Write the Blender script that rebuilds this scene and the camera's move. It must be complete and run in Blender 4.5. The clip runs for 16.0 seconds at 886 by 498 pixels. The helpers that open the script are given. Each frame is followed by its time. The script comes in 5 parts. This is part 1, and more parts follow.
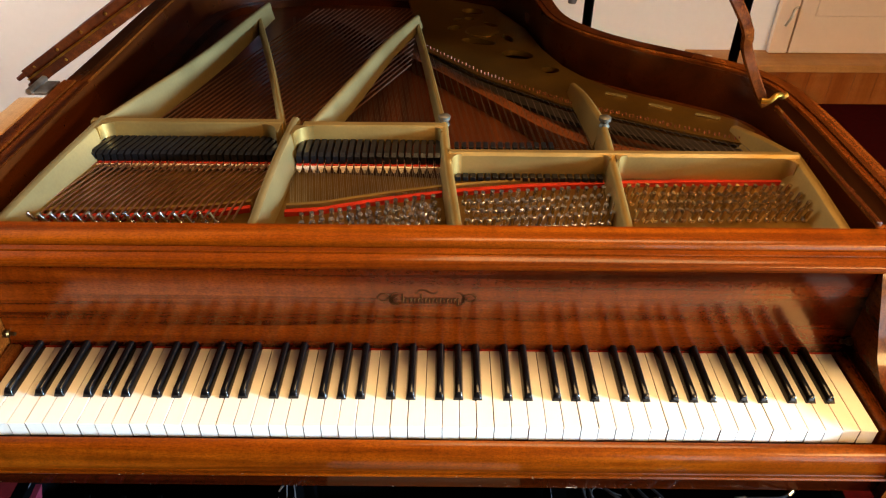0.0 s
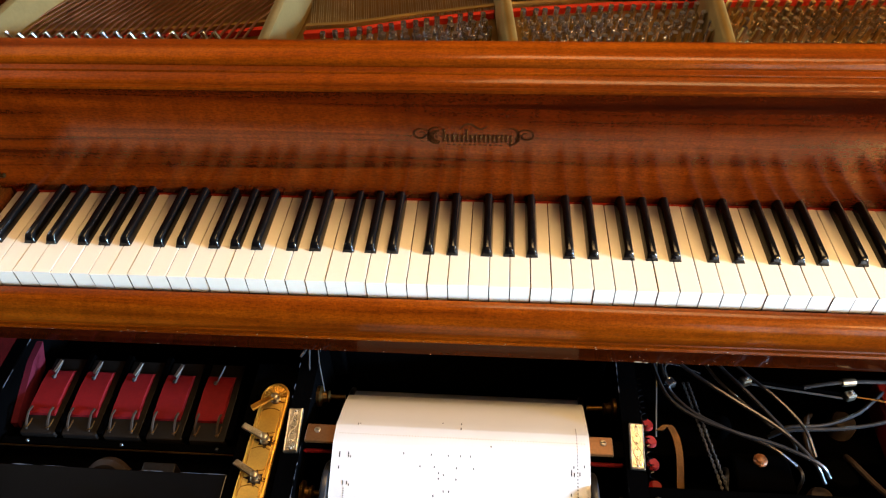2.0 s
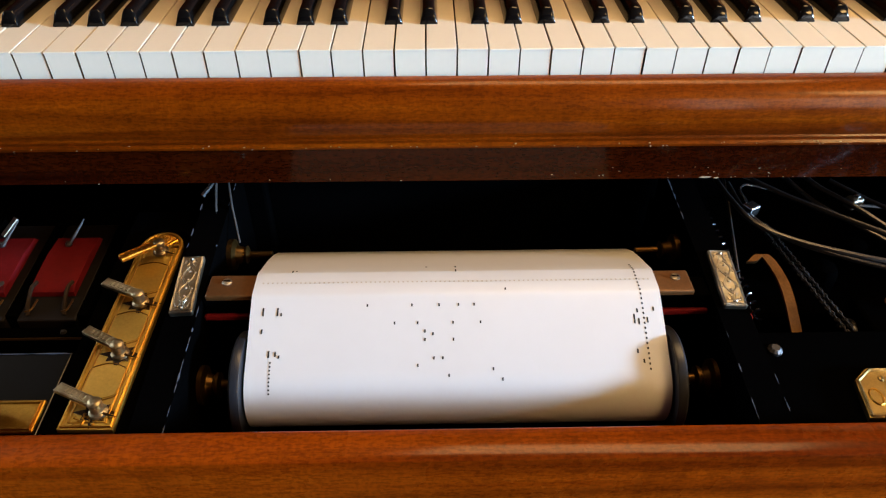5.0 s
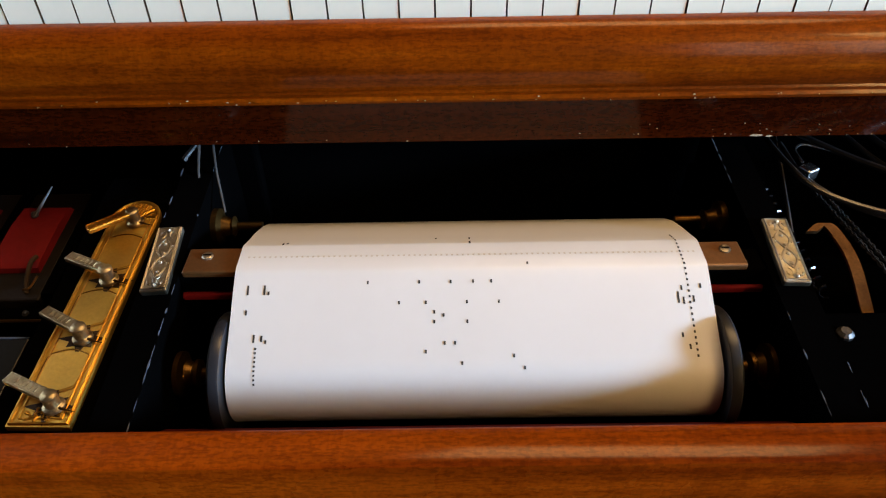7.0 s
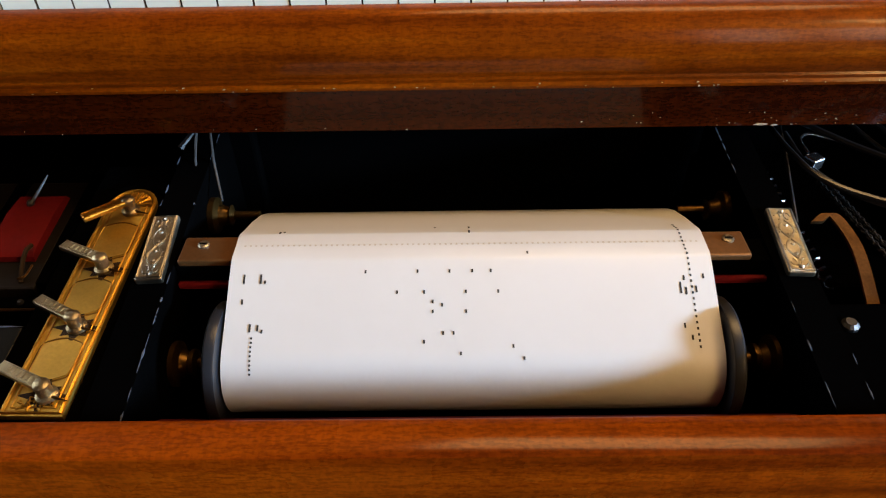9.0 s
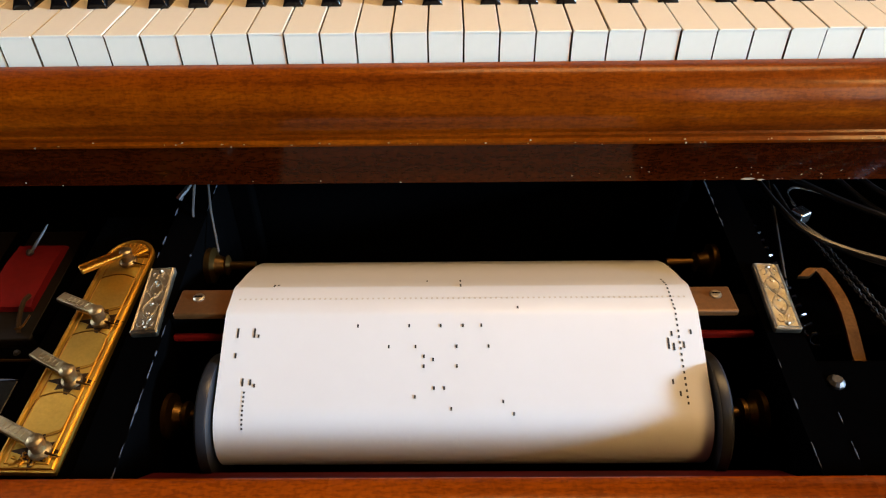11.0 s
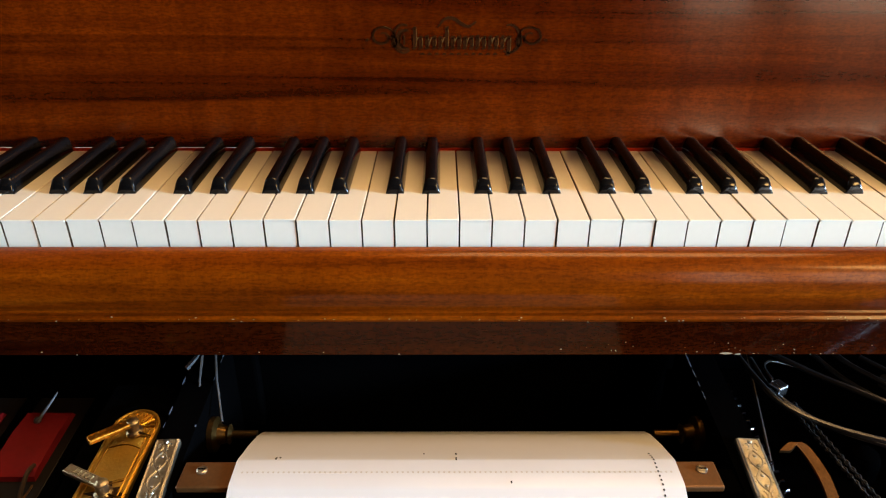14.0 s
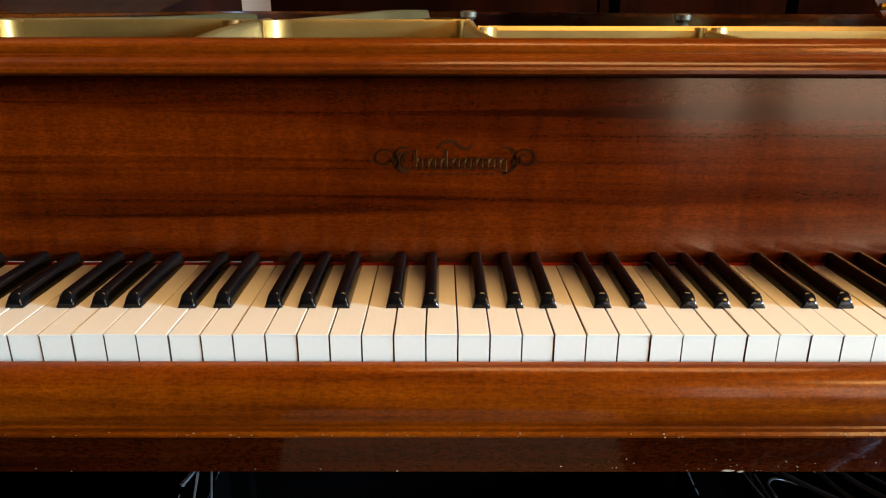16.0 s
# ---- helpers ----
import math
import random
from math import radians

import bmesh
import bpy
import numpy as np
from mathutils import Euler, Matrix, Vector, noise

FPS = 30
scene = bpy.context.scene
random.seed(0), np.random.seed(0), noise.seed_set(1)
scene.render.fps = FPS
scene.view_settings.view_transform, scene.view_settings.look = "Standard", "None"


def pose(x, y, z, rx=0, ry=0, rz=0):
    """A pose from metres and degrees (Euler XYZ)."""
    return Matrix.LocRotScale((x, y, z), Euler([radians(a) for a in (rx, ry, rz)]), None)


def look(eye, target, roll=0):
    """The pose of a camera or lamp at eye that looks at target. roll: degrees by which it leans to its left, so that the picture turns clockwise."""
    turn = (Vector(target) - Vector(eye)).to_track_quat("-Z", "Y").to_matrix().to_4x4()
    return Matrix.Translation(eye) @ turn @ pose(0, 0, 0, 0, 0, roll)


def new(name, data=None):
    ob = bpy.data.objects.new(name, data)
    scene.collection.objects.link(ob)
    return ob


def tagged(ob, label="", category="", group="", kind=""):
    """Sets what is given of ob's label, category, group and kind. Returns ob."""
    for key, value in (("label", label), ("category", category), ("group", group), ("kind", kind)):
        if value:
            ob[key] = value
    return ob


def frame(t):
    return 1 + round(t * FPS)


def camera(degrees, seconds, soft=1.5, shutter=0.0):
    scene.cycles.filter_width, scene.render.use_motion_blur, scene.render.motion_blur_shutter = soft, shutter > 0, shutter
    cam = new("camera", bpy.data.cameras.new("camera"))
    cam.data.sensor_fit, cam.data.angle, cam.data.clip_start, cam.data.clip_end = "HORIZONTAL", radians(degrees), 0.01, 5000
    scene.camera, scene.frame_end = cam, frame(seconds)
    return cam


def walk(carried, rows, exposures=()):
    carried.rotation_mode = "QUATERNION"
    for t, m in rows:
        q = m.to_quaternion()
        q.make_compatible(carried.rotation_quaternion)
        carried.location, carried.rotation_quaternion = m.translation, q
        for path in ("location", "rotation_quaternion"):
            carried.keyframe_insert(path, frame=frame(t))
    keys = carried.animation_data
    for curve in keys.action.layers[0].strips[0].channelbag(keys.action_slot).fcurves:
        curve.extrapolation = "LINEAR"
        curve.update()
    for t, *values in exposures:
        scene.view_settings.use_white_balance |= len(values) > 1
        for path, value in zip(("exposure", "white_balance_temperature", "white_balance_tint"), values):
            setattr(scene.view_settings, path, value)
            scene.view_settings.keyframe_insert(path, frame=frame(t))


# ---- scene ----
cam = camera(64.3, 16.0, soft=1.2)
PATH = [
    (0, (0.025, -0.627, 1.482), (0.02, 0.991, 0.307), 0.4),
    (0.5, (0.038, -0.634, 1.456), (0.006, 0.959, 0.248), 0.4),
    (1, (0.066, -0.632, 1.431), (-0.032, 0.909, 0.159), -0.2),
    (1.5, (0.065, -0.616, 1.386), (-0.079, 0.889, 0.077), -0.7),
    (2, (0.028, -0.542, 1.314), (-0.116, 0.888, -0.077), -2.4),
    (2.5, (-0.003, -0.505, 1.201), (-0.03, 0.905, -0.217), -0.6),
    (3, (-0.015, -0.488, 1.068), (0.055, 0.968, -0.301), 1.3),
    (3.5, (-0.017, -0.466, 0.99), (0.062, 1.04, -0.324), 1.5),
    (4, (-0.008, -0.46, 0.956), (0.083, 1.068, -0.331), 2.1),
    (4.5, (-0.016, -0.495, 0.953), (0.05, 1.044, -0.323), 1.1),
    (4.7, (-0.02, -0.5, 0.951), (0.029, 1.049, -0.313), 0.6),
    (7, (-0.018, -0.45, 0.897), (-0.029, 1.063, -0.411), -1.1),
    (7.5, (-0.019, -0.45, 0.893), (-0.033, 1.06, -0.419), -1.0),
    (8, (-0.017, -0.449, 0.89), (-0.038, 1.055, -0.429), -1.2),
    (10.5, (-0.014, -0.445, 0.894), (-0.032, 1.063, -0.42), -1.1),
    (11, (-0.01, -0.443, 0.907), (-0.03, 1.113, -0.349), -0.9),
    (11.5, (-0.01, -0.451, 0.927), (-0.023, 1.194, -0.21), -0.4),
    (12, (-0.01, -0.451, 0.929), (-0.024, 1.26, -0.105), -0.2),
    (12.5, (-0.009, -0.454, 0.931), (-0.02, 1.285, -0.057), 0.1),
    (13, (-0.01, -0.454, 0.936), (-0.015, 1.294, -0.034), 0.2),
    (13.5, (-0.011, -0.455, 0.938), (-0.016, 1.3, -0.021), -0.1),
    (14, (-0.014, -0.457, 0.944), (-0.006, 1.318, 0.022), 0.1),
    (14.5, (-0.009, -0.456, 0.95), (-0.015, 1.353, 0.097), -0.2),
    (15, (-0.011, -0.459, 0.955), (-0.014, 1.383, 0.176), -0.2),
    (15.5, (-0.01, -0.461, 0.961), (-0.013, 1.403, 0.235), -0.0),
    (16, (-0.012, -0.465, 0.955), (-0.008, 1.427, 0.308), 0.1),
]
EXPOSURES = [(0, 0.12, 6500, 10), (1.5, 0.05, 6500, 10), (2.5, -0.5, 6500, 10), (3.5, -0.62, 6500, 10), (7, -0.82, 6700, 10), (11, -0.68, 6900, 10), (12.5, -0.64, 6900, 10), (16, -0.6, 6900, 10)]
walk(cam, [(t, look(eye, target, roll)) for t, eye, target, roll in PATH], EXPOSURES)

# ---- light: daylight through window openings, with added warm fills, bounced by the room ----
world = bpy.data.worlds.new("world")
scene.world = world
world.use_nodes = True
sky = world.node_tree.nodes.new("ShaderNodeTexSky")
sky.sky_type = "NISHITA"
sky.sun_disc = False
sky.sun_elevation, sky.sun_rotation = radians(40), radians(200)
world.node_tree.nodes["Background"].inputs["Strength"].default_value = 0.1
world.node_tree.links.new(sky.outputs[0], world.node_tree.nodes["Background"].inputs["Color"])


def window_lamp(name, place, target, w, h, watts, colour):
    data = bpy.data.lights.new(name, "AREA")
    data.shape, data.size, data.size_y = "RECTANGLE", w, h
    data.energy, data.color = watts, colour
    ob = new(name, data)
    ob.matrix_world = look(place, target)
    return ob


window_lamp("window_light_east", (5.5, -1.80, 1.62), (0.0, -0.1, 0.72), 1.1, 0.60, 2200, (0.42, 0.68, 1.0))
window_lamp("window_light_south_narrow", (1.19, -2.45, 1.08), (0.2, 0.0, 0.75), 0.28, 1.34, 7, (0.96, 0.97, 0.98))
window_lamp("window_light_south_wide", (1.98, -2.45, 1.08), (0.2, 0.0, 0.75), 0.80, 1.34, 22, (0.96, 0.97, 0.98))
# The west lamp is turned and raised to brighten the far wall.
window_lamp("window_light_west", (-2.45, 0.86, 1.6), (1.5, 2.6, 0.5), 0.96, 1.2, 74, (0.80, 0.90, 1.0))
# Two unseen warm fills, added for the yellow ambient light; no fitting exists.
window_lamp("ceiling_lamp_light_front", (1.95, -1.65, 2.38), (0.7, -0.4, 0.4), 0.9, 0.9, 122, (1.0, 0.60, 0.22))
window_lamp("ceiling_lamp_light_back", (0.55, 0.35, 2.42), (0.5, 0.15, 0.0), 1.2, 0.7, 48, (1.0, 0.62, 0.27))

# ---- materials ----
def mat(name, rough=0.5, metal=0.0, coat=0.0, spec=0.5):
    m = bpy.data.materials.new(name)
    m.use_nodes = True
    n, l = m.node_tree.nodes, m.node_tree.links
    b = n["Principled BSDF"]
    b.inputs["Roughness"].default_value = rough
    b.inputs["Metallic"].default_value = metal
    b.inputs["Coat Weight"].default_value = coat
    b.inputs["Coat Roughness"].default_value = 0.06
    b.inputs["Specular IOR Level"].default_value = spec
    return m, n, l, b


def coords(n, l, scale, rot=(0, 0, 0)):
    t, g = n.new("ShaderNodeTexCoord"), n.new("ShaderNodeMapping")
    g.inputs["Scale"].default_value = scale
    g.inputs["Rotation"].default_value = [radians(a) for a in rot]
    l.new(t.outputs["Object"], g.inputs["Vector"])
    return g.outputs[0]


def noise_tex(n, l, vec, scale, detail=4.0, rough=0.55, dist=0.0):
    t = n.new("ShaderNodeTexNoise")
    t.inputs["Scale"].default_value, t.inputs["Detail"].default_value = scale, detail
    t.inputs["Roughness"].default_value, t.inputs["Distortion"].default_value = rough, dist
    l.new(vec, t.inputs["Vector"])
    return t.outputs["Fac"]


def ramp(n, l, fac, stops):
    r = n.new("ShaderNodeValToRGB")
    e = r.color_ramp.elements
    while len(e) < len(stops):
        e.new(0.5)
    for k, (p, c) in zip(e, stops):
        k.position, k.color = p, (*c, 1)
    l.new(fac, r.inputs["Fac"])
    return r.outputs["Color"]


def mixc(n, l, fac, a, b, mode="MIX"):
    x = n.new("ShaderNodeMix")
    x.data_type, x.blend_type = "RGBA", mode
    for sock, v in ((x.inputs["Factor"], fac), (x.inputs["A"], a), (x.inputs["B"], b)):
        if hasattr(v, "is_output"):
            l.new(v, sock)
        else:
            sock.default_value = v if isinstance(v, float) else (*v, 1)
    return x.outputs["Result"]


def bump(n, l, b, height, strength, distance=0.001):
    k = n.new("ShaderNodeBump")
    k.inputs["Strength"].default_value, k.inputs["Distance"].default_value = strength, distance
    l.new(height, k.inputs["Height"])
    l.new(k.outputs[0], b.inputs["Normal"])


def wood(name, dark, mid, light, along="x", rough=0.35, coat=0.5, size=1.0, figure=0.35, pores=0.5, streak=0.0, gloss=0.12, sheen=(1, 1, 1), film=0.07):
    """Grain drawn out along one axis, broad bands, dark streaks, crosswise figure and fine pores."""
    m, n, l, b = mat(name, rough, 0, coat, gloss)
    b.inputs["Specular Tint"].default_value = (*sheen, 1)
    b.inputs["Coat Roughness"].default_value = film
    long, wide = 1.3 / size, 30.0 / size

    def axis(p, q):
        return {"x": (p, q, q), "y": (q, p, q), "z": (q, q, p)}[along]

    bands = noise_tex(n, l, coords(n, l, axis(long, wide)), 0.5, 6, 0.62, 0.5)
    c = ramp(n, l, bands, [(0.32, dark), (0.48, mid), (0.68, light)])
    if streak:
        dk = noise_tex(n, l, coords(n, l, axis(1.3 / size, 62 / size)), 0.9, 3, 0.55, 0.5)
        c = mixc(n, l, streak, c, ramp(n, l, dk, [(0.50, (1, 1, 1)), (0.68, (0.22, 0.14, 0.10))]), "MULTIPLY")
    fig = noise_tex(n, l, coords(n, l, [v / size for v in axis(45, 9)]), 1.0, 2, 0.5, 0.6)
    c = mixc(n, l, figure, c, ramp(n, l, fig, [(0.3, (0.42, 0.36, 0.32)), (0.65, (1, 1, 1))]), "MULTIPLY")
    por = noise_tex(n, l, coords(n, l, axis(170, 620)), 1.0, 2)
    c = mixc(n, l, pores, c, ramp(n, l, por, [(0.40, (0.22, 0.14, 0.10)), (0.54, (1, 1, 1))]), "MULTIPLY")
    spk = noise_tex(n, l, coords(n, l, axis(420, 260)), 1.0, 1)
    c = mixc(n, l, pores * 0.7, c, ramp(n, l, spk, [(0.38, (0.45, 0.36, 0.3)), (0.60, (1.12, 1.1, 1.05))]), "MULTIPLY")
    l.new(c, b.inputs["Base Color"])
    wear = noise_tex(n, l, coords(n, l, (6, 6, 6)), 2.0, 6)
    rr = n.new("ShaderNodeMapRange")
    rr.inputs["To Min"].default_value, rr.inputs["To Max"].default_value = rough * 0.75, rough * 1.35
    l.new(wear, rr.inputs["Value"])
    l.new(rr.outputs[0], b.inputs["Roughness"])
    bump(n, l, b, por, 0.08, 0.0004)
    return m


def plain(name, colour, rough=0.5, metal=0.0, coat=0.0, vary=0.25, scale=40.0, relief=0.1, spec=0.5, tint=None):
    m, n, l, b = mat(name, rough, metal, coat, spec)
    v = coords(n, l, (1, 1, 1))
    a, f = noise_tex(n, l, v, scale * 0.15, 4), noise_tex(n, l, v, scale * 4, 3)
    low = tint or tuple(c * (1 - vary) for c in colour)
    c = ramp(n, l, a, [(0.3, low), (0.68, colour)])
    c = mixc(n, l, vary * 0.8, c, ramp(n, l, f, [(0.3, (0.5, 0.5, 0.5)), (0.7, (1, 1, 1))]), "MULTIPLY")
    l.new(c, b.inputs["Base Color"])
    rr = n.new("ShaderNodeMapRange")
    rr.inputs["To Min"].default_value, rr.inputs["To Max"].default_value = max(0.03, rough - 0.1), min(1, rough + 0.12)
    l.new(a, rr.inputs["Value"])
    l.new(rr.outputs[0], b.inputs["Roughness"])
    if relief:
        bump(n, l, b, f, relief, 0.0006)
    return m


MAHOGANY = wood("polished_mahogany", (0.046, 0.0055, 0.0003), (0.185, 0.0325, 0.0009), (0.37, 0.090, 0.0036), "x", 0.30, 0.26, 1.0, 0.32, 0.35, 0.55, 0.1, (1.0, 0.6, 0.3), 0.14)
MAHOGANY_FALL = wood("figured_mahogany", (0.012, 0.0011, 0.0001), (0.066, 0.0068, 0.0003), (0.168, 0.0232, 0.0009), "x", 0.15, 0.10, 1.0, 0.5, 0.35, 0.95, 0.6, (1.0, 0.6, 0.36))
MAHOGANY_Y = wood("polished_mahogany_sides", (0.025, 0.005, 0.0006), (0.115, 0.025, 0.0027), (0.24, 0.064, 0.008), "y", 0.24, 0.3, 1.0, 0.3, 0.5, 0.5)
# Pale tone of the bright reflection on the rim's glossy top.
RIM_GLOSS = wood("rim_reflection_wood", (0.36, 0.20, 0.09), (0.52, 0.32, 0.16), (0.66, 0.44, 0.25), "y", 0.3, 0.3, 1.0, 0.1, 0.2)
# Darker copy of the case mahogany, with the rim's shade in its colour.
MAHOGANY_RIM = wood("shaded_mahogany_rim", (0.012, 0.0022, 0.0004), (0.036, 0.0072, 0.0011), (0.07, 0.0155, 0.0024), "y", 0.28, 0.2, 1.6, 0.1, 0.3, 0.3)
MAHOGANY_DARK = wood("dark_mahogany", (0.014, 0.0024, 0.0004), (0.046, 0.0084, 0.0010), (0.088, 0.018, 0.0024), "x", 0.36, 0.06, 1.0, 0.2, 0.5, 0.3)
MAHOGANY_FRONT = wood("drawer_front_mahogany", (0.040, 0.0045, 0.0003), (0.155, 0.0225, 0.0007), (0.31, 0.062, 0.0026), "x", 0.26, 0.26, 1.0, 0.32, 0.35, 0.55, 0.1, (1.0, 0.6, 0.3), 0.14)
# Glossy mahogany with the shade below the bead put into its colour.
MAHOGANY_SHADED = wood("shaded_glossy_mahogany", (0.008, 0.0009, 0.0002), (0.030, 0.0042, 0.0005), (0.060, 0.010, 0.0012), "x", 0.18, 0.2, 1.0, 0.2, 0.5, 0.3)
SOUNDBOARD = wood("soundboard_spruce", (0.036, 0.0075, 0.0018), (0.080, 0.0175, 0.0036), (0.125, 0.031, 0.0065), "y", 0.45, 0.15, 0.7, 0.1)
BRIDGE_WOOD = wood("bridge_maple", (0.07, 0.016, 0.003), (0.13, 0.032, 0.006), (0.19, 0.052, 0.011), "x", 0.4, 0.3, 0.6, 0.1)
PINE = wood("varnished_pine", (0.24, 0.052, 0.008), (0.34, 0.095, 0.017), (0.42, 0.14, 0.03), "z", 0.4, 0.15, 2.0, 0.2, 0.2)
IVORY = plain("aged_white_keytop", (0.78, 0.72, 0.59), 0.20, 0, 0.25, 0.05, 60, 0.02)
EBONY = plain("black_keytop", (0.0035, 0.0032, 0.0032), 0.13, 0, 0.0, 0.3, 60, 0.02, 0.3)
RED_FELT = plain("red_felt", (0.40, 0.024, 0.008), 0.95, 0, 0, 0.45, 200, 0.6, 0.1)
GOLD_PLATE = plain("bronze_painted_iron", (0.41, 0.25, 0.068), 0.38, 0.80, 0.0, 0.25, 50, 0.10)
STEEL = plain("polished_steel", (0.70, 0.70, 0.71), 0.22, 1.0, 0, 0.25, 120, 0.05)
COPPER = plain("copper_wound_string", (0.42, 0.20, 0.115), 0.36, 0.95, 0, 0.3, 200, 0.1)
BLACK_FELT = plain("black_damper_wood", (0.006, 0.0055, 0.006), 0.35, 0, 0.0, 0.4, 80, 0.05, 0.2)
WHITE_FELT = plain("cream_felt", (0.70, 0.56, 0.42), 0.9, 0, 0, 0.2, 150, 0.3, 0.1)
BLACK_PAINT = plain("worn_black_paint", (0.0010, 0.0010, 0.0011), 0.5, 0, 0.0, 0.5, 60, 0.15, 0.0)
BRASS = plain("gilt_brass", (0.66, 0.35, 0.050), 0.33, 1.0, 0, 0.45, 220, 0.3, 0.5, (0.30, 0.125, 0.014))
NICKEL = plain("tarnished_nickel", (0.58, 0.53, 0.43), 0.34, 1.0, 0, 0.45, 300, 0.35, 0.5, (0.24, 0.20, 0.14))
PAPER = plain("roll_paper", (0.56, 0.56, 0.565), 0.34, 0, 0, 0.04, 20, 0.03)
INK = plain("paper_holes", (0.015, 0.013, 0.012), 0.8, 0, 0, 0.2, 60, 0)
RED_CLOTH = plain("red_bellows_cloth", (0.16, 0.0042, 0.007), 0.7, 0, 0, 0.35, 60, 0.35, 0.15)
RED_PAINT = plain("red_painted_wood", (0.25, 0.008, 0.005), 0.4, 0, 0.1, 0.45, 60, 0.1)
RUBBER = plain("black_rubber", (0.010, 0.0105, 0.0125), 0.30, 0, 0, 0.4, 120, 0.1, 0.6)
GREY_DISC = plain("grey_spool_flange", (0.017, 0.019, 0.024), 0.32, 0.2, 0, 0.3, 60, 0.05)
LEATHER = plain("brown_leather", (0.030, 0.018, 0.011), 0.6, 0, 0, 0.5, 90, 0.3, 0.2)
TRACKER = plain("brass_brown_bar", (0.185, 0.078, 0.024), 0.36, 0.5, 0.1, 0.5, 90, 0.1)
WALL = plain("white_plaster", (0.80, 0.77, 0.74), 0.8, 0, 0, 0.06, 8, 0.1, 0.2)
# The ceiling is unseen; its dim beige keeps bounced light low.
CEILING = plain("dim_bounce_ceiling", (0.32, 0.25, 0.18), 0.85, 0, 0, 0.05, 6, 0.05, 0.2)
CARPET = plain("red_carpet", (0.055, 0.0022, 0.003), 0.95, 0, 0, 0.45, 260, 0.9, 0.05)
DOOR_PAINT = plain("cream_door_paint", (0.78, 0.58, 0.40), 0.5, 0, 0, 0.06, 12, 0.05)

PINE_X = wood("varnished_pine_tread", (0.42, 0.17, 0.040), (0.52, 0.24, 0.070), (0.60, 0.30, 0.10), "x", 0.4, 0.15, 2.0, 0.2, 0.2)
# For the unseen walls: dim warm wood that tints and limits the bounce.
DIM_BOUNCE = wood("dim_bounce_wall", (0.07, 0.028, 0.010), (0.11, 0.046, 0.016), (0.15, 0.066, 0.025), "z", 0.5, 0.0, 2.5, 0.2, 0.2)
BACKDROP = wood("dark_backdrop_wood", (0.010, 0.0018, 0.0007), (0.024, 0.0044, 0.0016), (0.05, 0.010, 0.0035), "z", 0.85, 0.0, 3.0, 0.2, 0.2)
LOGO = plain("dark_gilt_transfer", (0.042, 0.0105, 0.0018), 0.5, 0.0, 0, 0.5, 400, 0.05, 0.03)
LOGO_EDGE = plain("dull_gilt_line", (0.20, 0.085, 0.020), 0.45, 0.2, 0, 0.5, 400, 0.05, 0.2)
# Same paint as GOLD_PLATE, with the window light put into a paler colour.
LIT_PLATE = plain("lit_bronze_paint", (0.255, 0.182, 0.068), 0.36, 0.6, 0.0, 0.25, 50, 0.12)
GREY_WOOD = plain("grey_brown_board", (0.0085, 0.0062, 0.005), 0.55, 0, 0, 0.5, 60, 0.2, 0.15)
OLD_BRASS = plain("dark_old_brass", (0.12, 0.062, 0.016), 0.35, 0.95, 0, 0.5, 120, 0.15)
RED_WOUND = plain("reddish_copper", (0.20, 0.055, 0.018), 0.6, 0.4, 0, 0.3, 200, 0.1)
DARK_STEEL = plain("dull_dark_steel", (0.12, 0.12, 0.125), 0.4, 0.9, 0, 0.5, 200, 0.1)
WARM_STEEL = plain("brassy_steel", (0.66, 0.54, 0.36), 0.22, 1.0, 0, 0.3, 120, 0.05)
NUT_METAL = plain("dull_grey_nut", (0.15, 0.125, 0.085), 0.55, 0.9, 0, 0.4, 200, 0.15)
SCUFF = plain("scuffed_paint_edge", (0.085, 0.095, 0.125), 0.55, 0.2, 0, 0.6, 300, 0.3, 0.3)
CHIP = plain("chipped_varnish", (0.46, 0.33, 0.21), 0.7, 0, 0, 0.4, 300, 0.2, 0.2)
# Two tones for plain wire: bright where lit, darkened where shaded.
STRING_LIT = plain("lit_grey_brown_wire", (0.42, 0.32, 0.22), 0.38, 0.95, 0, 0.4, 200, 0.1)
STRING_SHADED = plain("shaded_wire", (0.085, 0.06, 0.045), 0.45, 0.7, 0, 0.4, 200, 0.1)
PALE_GILT = plain("pale_gilt_brass", (0.40, 0.29, 0.11), 0.33, 1.0, 0, 0.5, 220, 0.4, 0.5, (0.22, 0.14, 0.045))
# Plate bronze darkened: the shade among the pins is in this colour.
WEB_BRONZE = plain("shaded_bronze_web", (0.25, 0.125, 0.020), 0.34, 0.85, 0.0, 0.4, 60, 0.2)
BLACK_GLOSS = plain("glossy_black_lacquer", (0.002, 0.002, 0.0025), 0.12, 0, 0.0, 0.5, 60, 0.1, 0.22)
# White plaster with the warm light of the left corner put into it.
WARM_LIT_WALL = plain("warm_lit_plaster", (0.62, 0.47, 0.36), 0.8, 0, 0, 0.06, 8, 0.1, 0.2)
LID_WOOD = wood("dull_lid_mahogany", (0.020, 0.0036, 0.0006), (0.075, 0.014, 0.0018), (0.15, 0.032, 0.0045), "y", 0.5, 0.0, 1.0, 0.3, 0.4, 0.4)
DARK_STRIP = plain("matte_dark_strip", (0.022, 0.014, 0.010), 0.9, 0, 0, 0.5, 300, 0.6, 0.1)
LEVER_METAL = plain("worn_brassy_lever", (0.55, 0.45, 0.28), 0.32, 1.0, 0, 0.5, 300, 0.35, 0.5, (0.22, 0.15, 0.07))
